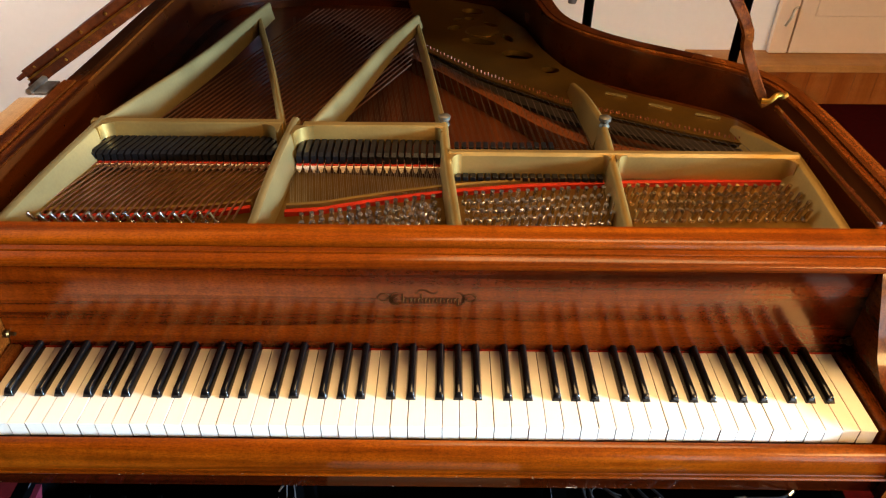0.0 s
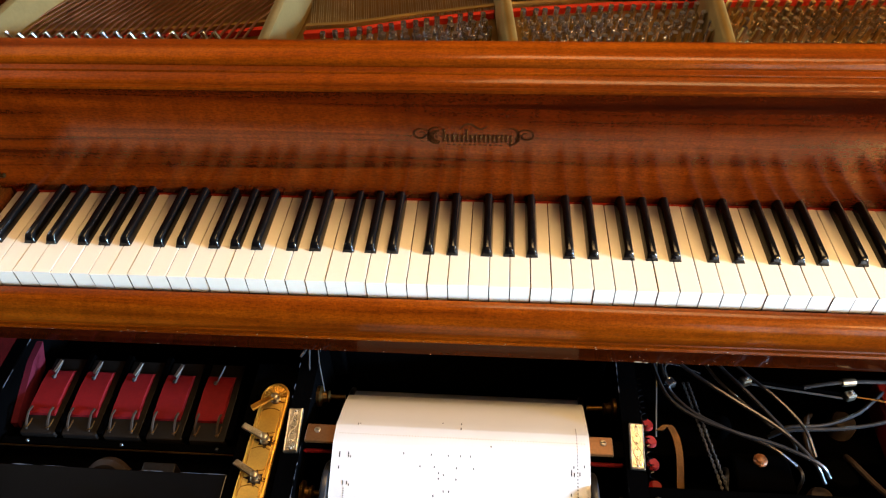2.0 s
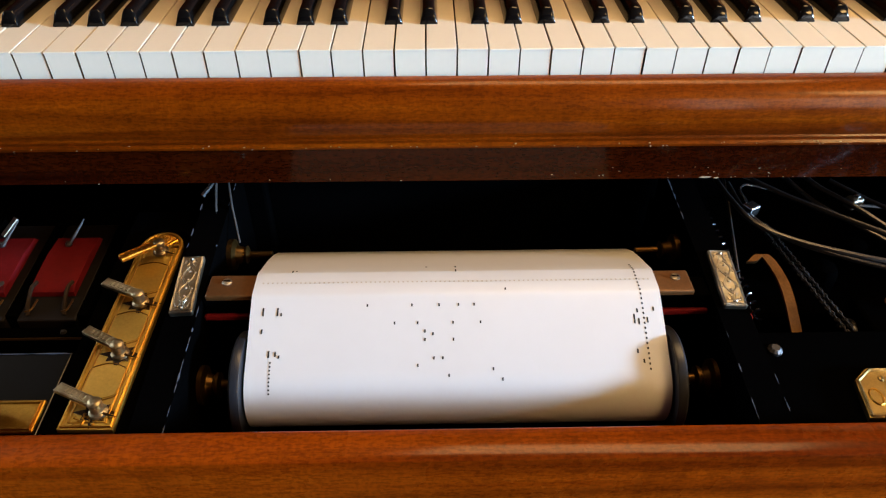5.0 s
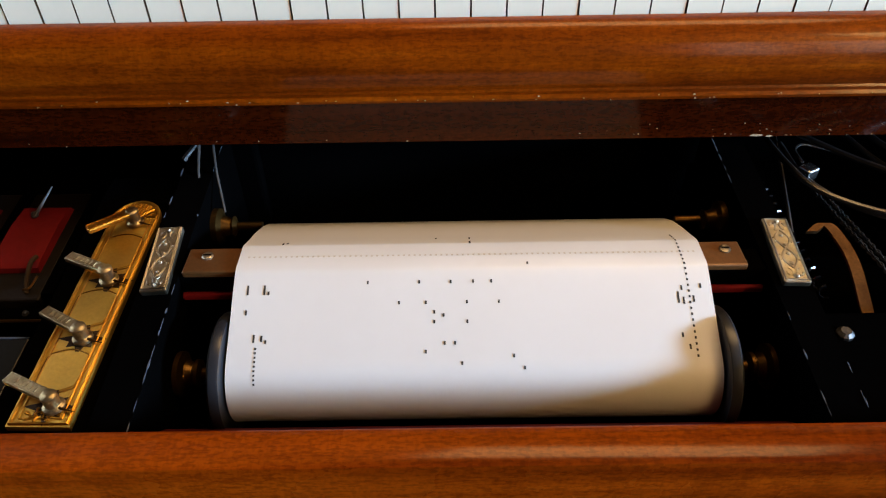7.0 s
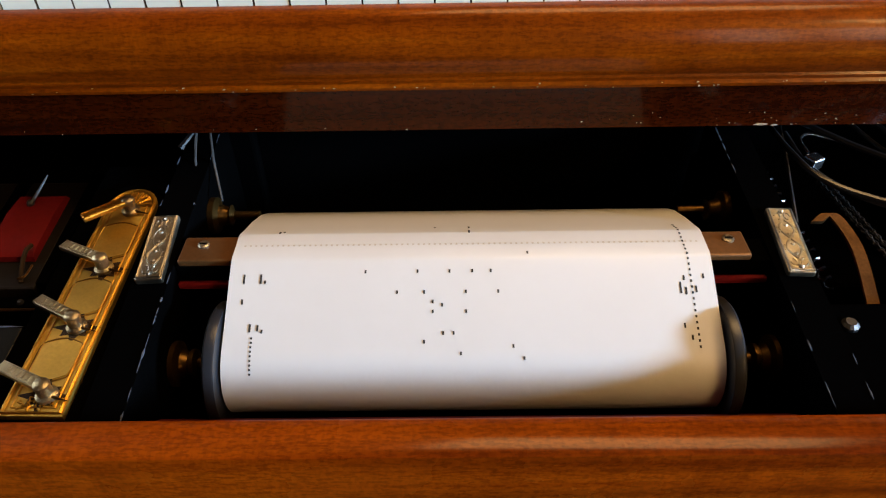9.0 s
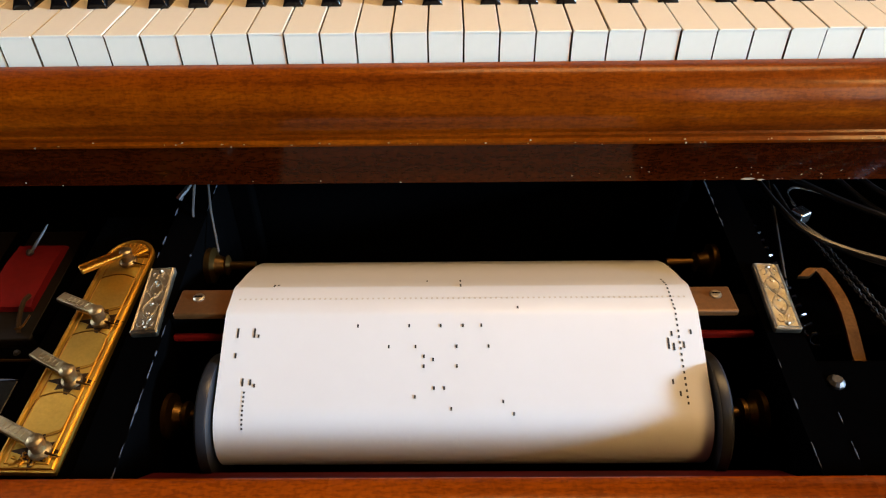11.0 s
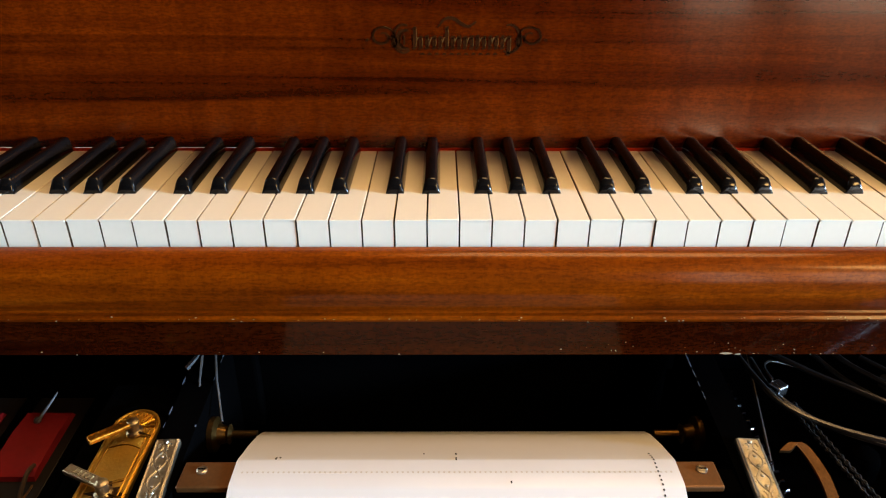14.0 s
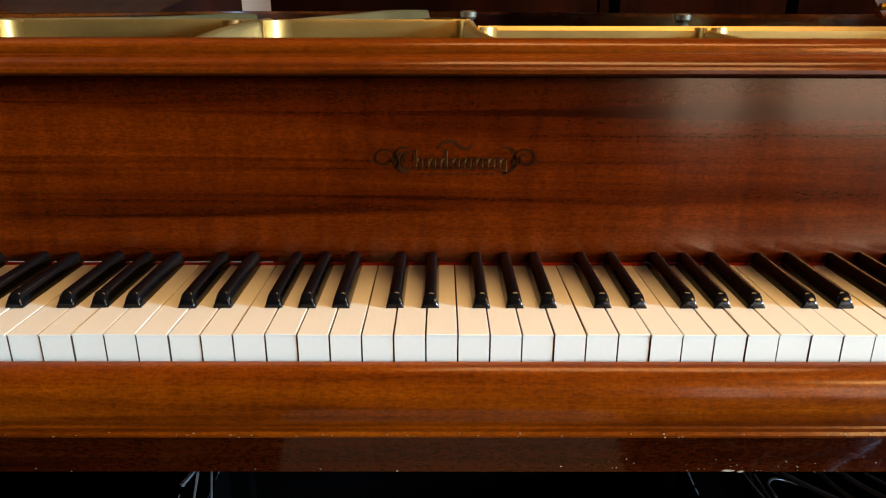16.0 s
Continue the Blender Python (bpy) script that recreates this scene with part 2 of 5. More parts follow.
FAINT_MARK = plain("faint_tracker_mark", (0.46, 0.43, 0.37), 0.6, 0, 0, 0.1, 60, 0)
# Key wood, darkened so the narrow gaps between keys read as shade.
KEY_WOOD = plain("shaded_key_wood", (0.10, 0.055, 0.028), 0.7, 0, 0, 0.3, 60, 0.1, 0.1)
DULL_WIRE = plain("dull_grey_wire", (0.075, 0.072, 0.072), 0.5, 0.3, 0, 0.5, 200, 0.2, 0.3)

GILT_FLAT = plain("worn_flat_gilt", (0.64, 0.385, 0.075), 0.47, 1.0, 0, 0.35, 120, 0.25)
AGED_BRASS = plain("aged_gilt_line", (0.34, 0.17, 0.03), 0.35, 1.0, 0, 0.5, 260, 0.3)
TARNISH = plain("black_tarnished_brass", (0.055, 0.026, 0.008), 0.45, 0.8, 0, 0.6, 260, 0.4)

# ---- building helpers ----
def part(name, bm, material, parent=None, label="", smooth=False, kind=""):
    me = bpy.data.meshes.new(name)
    bmesh.ops.recalc_face_normals(bm, faces=bm.faces[:])
    bm.to_mesh(me)
    bm.free()
    me.materials.append(material)
    if smooth:
        me.shade_smooth()
        me.set_sharp_from_angle(angle=radians(38))
    ob = new(name, me)
    ob.parent = parent
    return tagged(ob, label, kind=kind)


def thing(name, label, category, place=(0, 0, 0), kind="", group=""):
    ob = new(name)
    ob.empty_display_size = 0.05
    ob.location = place
    return tagged(ob, label, category, group, kind)


def box(bm, x0, x1, y0, y1, z0, z1, bev=0.0, m=None):
    vs = [bm.verts.new((x, y, z)) for z in (z0, z1) for y in (y0, y1) for x in (x0, x1)]
    fs = [bm.faces.new([vs[i] for i in q]) for q in ((0, 2, 3, 1), (4, 5, 7, 6), (0, 1, 5, 4), (2, 6, 7, 3), (0, 4, 6, 2), (1, 3, 7, 5))]
    if m:
        for v in vs:
            v.co = m @ v.co
    if bev:
        es = list({e for f in fs for e in f.edges})
        bmesh.ops.bevel(bm, geom=es, offset=bev, segments=2, affect="EDGES", profile=0.5)
    return bm


def B(*a, **k):
    return box(bmesh.new(), *a, **k)


def extrude_x(pts, x0, x1, bm=None):
    """A closed profile of (y, z) drawn along x."""
    bm = bm or bmesh.new()
    a = [bm.verts.new((x0, y, z)) for y, z in pts]
    b = [bm.verts.new((x1, y, z)) for y, z in pts]
    k = len(pts)
    for i in range(k):
        bm.faces.new((a[i], a[(i + 1) % k], b[(i + 1) % k], b[i]))
    bm.faces.new(a), bm.faces.new(b[::-1])
    return bm


def extrude_z(pts, z0, z1, bm=None):
    """A closed outline of (x, y) drawn upwards."""
    bm = bm or bmesh.new()
    a = [bm.verts.new((x, y, z0)) for x, y in pts]
    b = [bm.verts.new((x, y, z1)) for x, y in pts]
    k = len(pts)
    for i in range(k):
        bm.faces.new((a[i], a[(i + 1) % k], b[(i + 1) % k], b[i]))
    bm.faces.new(a[::-1]), bm.faces.new(b)
    return bm


def smooth_line(pts, k=6):
    """Points of a Catmull-Rom line through pts."""
    p = [Vector(q) for q in pts]
    p = [2 * p[0] - p[1]] + p + [2 * p[-1] - p[-2]]
    out = []
    for i in range(1, len(p) - 2):
        for j in range(k):
            t = j / k
            a, b, c, d = p[i - 1], p[i], p[i + 1], p[i + 2]
            out.append(0.5 * (2 * b + (c - a) * t + (2 * a - 5 * b + 4 * c - d) * t * t + (3 * b - a - 3 * c + d) * t ** 3))
    return out + [p[-2]]


def sweep(pts, r, seg=8, bm=None):
    """A round tube along points."""
    bm = bm or bmesh.new()
    p = [Vector(q) for q in pts]
    rings, side = [], None
    for i, q in enumerate(p):
        d = (p[min(i + 1, len(p) - 1)] - p[max(i - 1, 0)]).normalized()
        if side is None:
            side = d.orthogonal().normalized()
        side = (side - d * side.dot(d)).normalized()
        up = d.cross(side)
        rr = r(i / (len(p) - 1)) if callable(r) else r
        rings.append([bm.verts.new(q + rr * (math.cos(a) * side + math.sin(a) * up)) for a in (2 * math.pi * j / seg for j in range(seg))])
    for a, b in zip(rings, rings[1:]):
        for j in range(seg):
            bm.faces.new((a[j], a[(j + 1) % seg], b[(j + 1) % seg], b[j]))
    bm.faces.new(rings[0][::-1]), bm.faces.new(rings[-1])
    return bm


def lathe(profile, origin, axis, seg=24, bm=None):
    """A turned body: (radius, height) pairs round an axis."""
    bm = bm or bmesh.new()
    m = Matrix.Translation(origin) @ Vector(axis).to_track_quat("Z", "Y").to_matrix().to_4x4()
    rings = []
    for r, h in profile:
        r = max(r, 0.00005)
        rings.append([bm.verts.new(m @ Vector((r * math.cos(2 * math.pi * j / seg), r * math.sin(2 * math.pi * j / seg), h))) for j in range(seg)])
    for a, b in zip(rings, rings[1:]):
        for j in range(seg):
            bm.faces.new((a[j], a[(j + 1) % seg], b[(j + 1) % seg], b[j]))
    bm.faces.new(rings[0][::-1]), bm.faces.new(rings[-1])
    return bm


def wall_strip(outer, inner, z0, z1, bm=None):
    """A standing wall between two open lines of (x, y)."""
    bm = bm or bmesh.new()
    k = len(outer)
    v = [[bm.verts.new((*p, z)) for p in line] for line in (outer, inner) for z in (z0, z1)]
    ol, oh, il, ih = v
    for i in range(k - 1):
        for a, b in ((ol, oh), (oh, ih), (ih, il), (il, ol)):
            bm.faces.new((a[i], a[i + 1], b[i + 1], b[i]))
    for i in (0, k - 1):
        bm.faces.new((ol[i], oh[i], ih[i], il[i]))
    return bm


# ---- the room ----
def build_room():
    t = dict(kind="structure")
    part("floor", B(-2.6, 3.2, -2.6, 3.1, -0.06, 0), CARPET, None, "red short-pile carpet floor", **t)
    part("ceiling", B(-2.6, 3.2, -2.6, 3.1, 2.45, 2.55), CEILING, None, "unseen ceiling, dim beige to hold down the bounce", **t)
    part("wall_north", B(-2.6, 3.2, 2.88, 3.0, 0, 2.45), WALL, None, "white plaster wall", **t)
    part("wall_alcove", B(-2.5, -0.68, 2.04, 2.45, 0, 2.449), WARM_LIT_WALL, None, "plaster wall with warm light in its peach colour", **t)
    # Dark backdrops added above the pale walls; what stands there is unknown.
    part("panelling_alcove", B(-2.5, -0.682, 2.015, 2.038, 0.80, 2.45), BACKDROP, None, "dark red-brown backdrop added on the upper wall", **t)
    part("wall_panelling", B(-2.5, 3.1, 2.855, 2.878, 0.80, 2.45), BACKDROP, None, "dark red-brown backdrop added on the upper wall", **t)
    bm = bmesh.new()
    box(bm, 3.1, 3.22, -2.6, -1.78, 0, 2.45), box(bm, 3.1, 3.22, -0.42, 3.0, 0, 2.45)
    box(bm, 3.1, 3.22, -1.78, -0.42, 0, 0.90), box(bm, 3.1, 3.22, -1.78, -0.42, 1.58, 2.45)
    part("wall_east", bm, DIM_BOUNCE, None, "unseen dim warm wall with a window opening", **t)
    # west wall with a window opening
    bm = bmesh.new()
    box(bm, -2.62, -2.5, -2.6, -0.35, 0, 2.45), box(bm, -2.62, -2.5, 1.35, 3.0, 0, 2.45)
    box(bm, -2.62, -2.5, -0.35, 1.35, 0, 0.95), box(bm, -2.62, -2.5, -0.35, 1.35, 2.25, 2.45)
    part("wall_west", bm, DIM_BOUNCE, None, "unseen dim warm wall with a window opening", **t)
    bm = bmesh.new()
    box(bm, -2.5, 0.95, -2.62, -2.5, 0, 2.45), box(bm, 2.45, 3.1, -2.62, -2.5, 0, 2.45)
    box(bm, 1.36, 1.54, -2.62, -2.5, 0.36, 1.8)
    box(bm, 0.95, 2.45, -2.62, -2.5, 0, 0.36), box(bm, 0.95, 2.45, -2.62, -2.5, 1.8, 2.45)
    part("wall_south", bm, DIM_BOUNCE, None, "unseen dim warm wall with a tall window opening", **t)

    # pine step under the far door
    step = thing("door_step", "low varnished pine step below the far door", "step", (1.9, 2.9, 0))
    for i in range(14):
        x = 1.30 + i * 0.115
        ob = part("plank", B(x - 1.9, x + 0.113 - 1.9, -0.098, -0.078, 0, 0.168, 0.002), PINE, step)
    part("tread", B(-0.62, 1.05, -0.112, 0.098, 0.169, 0.206, 0.005), PINE_X, step, "knotty pine tread")
    door = part("door_1", B(1.80, 2.62, 2.945, 2.972, 0.21, 0.755, 0.003), DOOR_PAINT, None, "low cream painted panel door", kind="structure")
    part("panel", B(1.88, 2.54, 2.936, 2.944, 0.395, 0.70, 0.004), DOOR_PAINT, door)
    part("latch", sweep(smooth_line([(1.74, 2.93, 0.35), (1.755, 2.925, 0.39), (1.765, 2.93, 0.43), (1.785, 2.93, 0.44)], 4), 0.006, 6), NICKEL, door, "small grey door latch")
    bm = bmesh.new()
    box(bm, 1.695, 1.79, 2.94, 2.972, 0.21, 0.76, 0.004), box(bm, 2.63, 2.72, 2.94, 2.972, 0.21, 0.76, 0.004), box(bm, 1.695, 2.72, 2.938, 2.97, 0.762, 0.80, 0.004)
    part("trim", bm, DOOR_PAINT, None, "cream painted door casing", kind="structure")
    for name, pts in (("stand", [(0.50, 1.78, 0), (0.497, 1.78, 0.75), (0.50, 1.78, 1.5)]), ("stand", [(1.0, 1.75, 0), (1.005, 1.75, 0.66), (1.015, 1.75, 1.45)])):
        st = thing("microphone_stand", "thin black metal microphone stand on the carpet", "stand", pts[0], group="microphone stands")
        o = Vector(pts[0])
        part("pole", sweep([Vector(q) - o + Vector((0, 0, 0.005)) for q in pts], 0.016, 12), BLACK_PAINT, st)
        part("base", lathe([(0.13, 0), (0.13, 0.012), (0.03, 0.022), (0.015, 0.04)], (0, 0, 0), (0, 0, 1), 24), BLACK_PAINT, st)
        if o.x < 0.6:
            part("microphone", lathe([(0.004, 0), (0.013, 0.002), (0.015, 0.012), (0.013, 0.05), (0.010, 0.11), (0.006, 0.115)], (-0.061, 0, 0.795), (0.12, 0, 1), 16), NICKEL, st, "grey metal microphone pointing down", smooth=True)
            part("cable", sweep(smooth_line([(-0.047, 0, 0.905), (-0.05, 0, 1.05), (-0.03, 0, 1.30), (-0.004, 0, 1.47)], 5), 0.004, 6), BLACK_PAINT, st, smooth=True)
        part("boom", sweep([Vector(pts[2]) - o, Vector(pts[2]) - o + Vector((-0.25, -0.1, 0.12))], 0.008, 8), BLACK_PAINT, st)
    cab = thing("low_cabinet", "low white cabinet with papers lying on it", "cabinet", (1.06, 2.75, 0))
    part("body", B(-0.26, 0.26, -0.2, 0.02, 0.0, 0.242, 0.006), DOOR_PAINT, cab)
    part("top", B(-0.28, 0.28, -0.22, 0.03, 0.243, 0.260, 0.004), DOOR_PAINT, cab)
    pap = thing("paper_stack", "small stack of grey papers on the cabinet", "papers", (1.10, 2.66, 0.261))
    for i in range(4):
        part("sheet", B(-0.09, 0.08, -0.07, 0.07, 0.005 * i, 0.005 * i + 0.0045, 0, Matrix.Rotation(0.1 * i, 4, "Z")), (GREY_DISC, PAPER)[i % 2], pap)

    nearer = Matrix.Translation((0, -0.12, 0)) @ Matrix.Diagonal((0.965, 1, 1, 1))
    for ob in list(scene.objects):
        if ob.parent is None and ob.name.split(".")[0] in ("door_step", "door_1", "trim", "microphone_stand", "low_cabinet", "paper_stack"):
            ob.matrix_basis = nearer @ ob.matrix_basis


build_room()

# ---- the grand piano ----
piano = thing("grand_piano", "polished mahogany player grand piano with the lid propped open", "piano")
KEY_W, X_LEFT, KEY_Z = 0.0235, -0.611, 0.73


def white_key_mesh():
    bm = bmesh.new()
    w = KEY_W / 2 - 0.0006
    box(bm, -w, w, 0.0012, 0.150, KEY_Z - 0.026, KEY_Z - 0.0016)
    for f in bm.faces:
        f.material_index = 1 if abs(f.calc_center_median().x) > w / 2 else 0
    box(bm, -w, w, 0.0, 0.150, KEY_Z - 0.0016, KEY_Z, 0.00035)
    me = bpy.data.meshes.new("white_key")
    bm.to_mesh(me)
    bm.free()
    me.materials.append(IVORY)
    me.materials.append(KEY_WOOD)
    return me


def black_key_mesh():
    bm = bmesh.new()
    rows = []
    for y, wb, wt, zt in ((0.0478, 0.0071, 0.0066, 0.7325), (0.0482, 0.0070, 0.0060, 0.7352), (0.0515, 0.0070, 0.0049, 0.7408), (0.0535, 0.0070, 0.0047, 0.7419), (0.150, 0.0070, 0.0047, 0.7424)):
        rows.append([bm.verts.new((x, y, z)) for x, z in ((-wb, 0.722), (-wb, 0.731), (-wt, zt - 0.0024), (-wt + 0.0010, zt - 0.0008), (-wt + 0.0026, zt), (wt - 0.0026, zt), (wt - 0.0010, zt - 0.0008), (wt, zt - 0.0024), (wb, 0.731), (wb, 0.722))])
    for a, b in zip(rows, rows[1:]):
        for i in range(10):
            bm.faces.new((a[i], a[(i + 1) % 10], b[(i + 1) % 10], b[i]))
    bm.faces.new(rows[0]), bm.faces.new(rows[-1])
    bmesh.ops.recalc_face_normals(bm, faces=bm.faces[:])
    me = bpy.data.meshes.new("black_key")
    bm.to_mesh(me)
    bm.free()
    me.materials.append(EBONY)
    me.shade_smooth()
    me.set_sharp_from_angle(angle=radians(35))
    return me


def build_keys():
    wm, bk = white_key_mesh(), black_key_mesh()
    for i in range(52):
        ob = new("white_key", wm)
        ob.parent = piano
        ob.location = (X_LEFT + (i + 0.5) * KEY_W, 0.0004 * math.sin(i * 2.3), 0.0003 * math.sin(i * 5.1))
    offs = (0.0215, 0.0495, 0.090, 0.1165, 0.143)
    xs = [X_LEFT + 2 * KEY_W - 0.1645 + 0.143] + [X_LEFT + 2 * KEY_W + 0.1645 * o + k for o in range(7) for k in offs]
    for i, x in enumerate(xs):
        ob = new("black_key", bk)
        ob.parent = piano
        ob.location = (x, 0.0005 * math.sin(i * 1.7), 0.0003 * math.sin(i * 3.3))


build_keys()

part("key_felt", B(-0.612, 0.612, 0.1462, 0.1473, 0.70, 0.7326), RED_FELT, piano, "red felt strip behind the keys")
SLIP = [(-0.005, 0.6622), (-0.005, 0.709), (-0.008, 0.7125), (-0.014, 0.7125), (-0.020, 0.710), (-0.0255, 0.704), (-0.0285, 0.696), (-0.0295, 0.686),
        (-0.0285, 0.676), (-0.0265, 0.6705), (-0.0275, 0.6690), (-0.031, 0.6685), (-0.0325, 0.6665), (-0.0315, 0.6640), (-0.028, 0.6625), (-0.0215, 0.6622)]
part("key_slip", extrude_x(SLIP, -0.662, 0.662), MAHOGANY, piano, "rounded mahogany key slip with scratched varnish", smooth=True)
# Split from the slip so the bead's shade can be coloured in.
part("slip_base", B(-0.662, 0.662, -0.0215, -0.005, 0.640, 0.6618), MAHOGANY_SHADED, piano, "glossy mahogany strip with the bead's shade in its colour")
part("key_bed", B(-0.70, 0.70, -0.0195, 0.30, 0.6265, 0.6395), MAHOGANY_SHADED, piano, "glossy key bed edge, coloured dark for the shade")
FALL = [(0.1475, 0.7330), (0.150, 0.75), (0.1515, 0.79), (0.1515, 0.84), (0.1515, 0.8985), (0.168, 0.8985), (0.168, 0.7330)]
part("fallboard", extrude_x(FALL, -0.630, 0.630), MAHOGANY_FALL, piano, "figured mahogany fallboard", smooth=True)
LIP = [(0.126, 0.902), (0.1205, 0.9048), (0.1205, 0.9078), (0.1225, 0.9098), (0.1240, 0.9096), (0.1252, 0.9118), (0.131, 0.9148), (0.139, 0.9163), (0.1400, 0.9140), (0.1412, 0.9140), (0.1420, 0.9172), (0.1505, 0.9185), (0.1515, 0.9160), (0.1535, 0.9160),
       (0.1540, 0.9235), (0.1565, 0.9265), (0.163, 0.9285), (0.186, 0.9300), (0.1915, 0.9290), (0.193, 0.925), (0.193, 0.88), (0.172, 0.88), (0.172, 0.899)]
part("top_rail", extrude_x(LIP, -0.640, 0.640), MAHOGANY, piano, "moulded mahogany rail over the fallboard", smooth=True)

# arms, cheeks
ARM = [(0.1995, 0.62), (-0.035, 0.62), (-0.038, 0.70), (-0.030, 0.735), (-0.005, 0.750), (0.03, 0.753), (0.062, 0.760), (0.085, 0.780), (0.105, 0.812), (0.128, 0.853), (0.150, 0.890), (0.170, 0.915), (0.185, 0.926), (0.1995, 0.931)]
for sx in (-1, 1):
    part("arm", extrude_x(ARM, sx * 0.632, sx * 0.700), MAHOGANY_Y, piano, smooth=True)
    part("key_block", B(min(sx * 0.6135, sx * 0.6315), max(sx * 0.6135, sx * 0.6315), -0.004, 0.146, 0.66, 0.738, 0.003), MAHOGANY_Y, piano)
    part("fallboard_hinge", lathe([(0.006, 0), (0.006, 0.006), (0.003, 0.008), (0.003, 0.016)], (sx * 0.6315, 0.146, 0.757), (-sx, 0, 0), 14), OLD_BRASS, piano, "small brass hinge pin")

OUTER = smooth_line([(0.715, 0.20, 0), (0.717, 0.40, 0), (0.716, 0.56, 0), (0.700, 0.69, 0), (0.645, 0.780, 0), (0.56, 0.845, 0), (0.46, 0.912, 0), (0.375, 0.99, 0), (0.315, 1.09, 0), (0.285, 1.27, 0), (0.20, 1.47, 0), (0.02, 1.60, 0), (-0.25, 1.66, 0), (-0.52, 1.62, 0), (-0.68, 1.48, 0), (-0.717, 1.25, 0), (-0.718, 0.8, 0), (-0.718, 0.45, 0), (-0.718, 0.20, 0)], 5)


def inset(line, d):
    out = []
    for i, p in enumerate(line):
        t = (line[min(i + 1, len(line) - 1)] - line[max(i - 1, 0)]).normalized()
        out.append(p + Vector((-t.y, t.x, 0)) * d)
    return out


def xy(line):
    return [(p.x, p.y) for p in line]


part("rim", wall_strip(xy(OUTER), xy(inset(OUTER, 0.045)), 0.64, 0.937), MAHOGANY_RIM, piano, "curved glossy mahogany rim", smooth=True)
# From the bend to the tail the same cap is coloured as shaded wood.
BEND = 26
part("rim_cap", wall_strip(xy(inset(OUTER, 0.003))[:BEND], xy(inset(OUTER, 0.030))[:BEND], 0.937, 0.944), MAHOGANY_Y, piano, "red-brown mahogany edge of the rim", smooth=True)
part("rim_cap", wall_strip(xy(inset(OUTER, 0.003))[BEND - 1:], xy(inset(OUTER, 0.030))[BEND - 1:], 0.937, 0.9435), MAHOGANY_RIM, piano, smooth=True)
part("rim_cap", wall_strip(xy(inset(OUTER, 0.033)), xy(inset(OUTER, 0.044)), 0.937, 0.9425), MAHOGANY_Y, piano, smooth=True)
for x0, x1, z in ((-0.712, -0.688, 0.9505), (-0.686, -0.662, 0.9475)):
    part("rim_moulding", B(x0, x1, 0.20, 0.66, 0.9440, z, 0.0015), MAHOGANY_Y, piano, "brown mahogany moulding on the rim")
# Added strip: the window's reflection on the left rim, built as pale wood.
part("rim_ledge", B(-0.762, -0.7185, 0.20, 0.585, 0.922, 0.9475, 0.002), RIM_GLOSS, piano, "added pale strip for the window reflection on the rim")
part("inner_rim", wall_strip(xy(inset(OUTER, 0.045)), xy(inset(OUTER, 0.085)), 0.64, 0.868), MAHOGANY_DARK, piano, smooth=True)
INNER = xy(inset(OUTER, 0.05))
part("soundboard", extrude_z(INNER, 0.838, 0.848), SOUNDBOARD, piano, "reddish spruce soundboard")
for x, y in ((-0.60, 0.10), (0.60, 0.10), (-0.15, 1.45)):
    part("leg", lathe([(0.03, 0), (0.035, 0.02), (0.025, 0.05), (0.04, 0.12), (0.05, 0.45), (0.055, 0.62), (0.055, 0.64)], (x, y, 0), (0, 0, 1), 20), MAHOGANY_DARK, piano, smooth=True)

# lid, propped open: two leaves, the front leaf folded back on the main one
LID_A = radians(31.5)
LID_M = Matrix.Translation((-0.783, 0, 0.925)) @ Matrix.Rotation(-LID_A, 4, "Y")


def leaf(pts, z0, z1, nose):
    bm = extrude_z(pts, z0, z1)
    # moulded nose along the hinge side
    box(bm, -nose, 0.0, pts[0][1], pts[-1][1], z0 + 0.004, z1 - 0.004, 0.003)
    bm.transform(LID_M)
    return bm


lid = part("lid", leaf([(0, 0.68), (1.46, 0.68), (1.46, 0.74), (1.24, 0.84), (1.08, 1.05), (0.95, 1.36), (0.70, 1.58), (0.40, 1.66), (0.10, 1.56), (0, 1.42)], 0.0, 0.017, 0.012), LID_WOOD, piano, "raised mahogany lid")
part("front_leaf", leaf([(0, 0.682), (1.46, 0.682), (1.46, 1.10), (0, 1.10)], 0.021, 0.038, 0.022), LID_WOOD, lid, "front leaf folded back on the lid")
hinge = B(0.0, 1.44, 0.678, 0.70, 0.0172, 0.0208)
hinge.transform(LID_M)
hinge_ob = part("leaf_hinge", hinge, BRASS, lid, "long brass piano hinge")
for i in range(22):
    for z in (0.008, 0.030):
        part("screw", lathe([(0.003, 0), (0.0026, 0.0012), (0.001, 0.0016)], LID_M @ Vector((0.03 + 0.065 * i, 0.681, z)), (0, -1, 0), 8), BRASS, lid)
lid_hinge = part("lid_hinge", B(-0.742, -0.716, 0.600, 0.655, 0.9445, 0.950, 0.002), NICKEL, piano, "grey metal lid hinge")
part("knuckle", sweep([(-0.748, 0.596, 0.952), (-0.748, 0.66, 0.952)], 0.006, 10), NICKEL, lid_hinge, smooth=True)
prop_line = smooth_line([(0.612, 0.585, 0.945), (0.594, 0.585, 0.970), (0.572, 0.587, 1.008), (0.553, 0.59, 1.046), (0.510, 0.592, 1.134), (0.21, 0.64, 1.50)], 5)
bm = bmesh.new()
rows = []
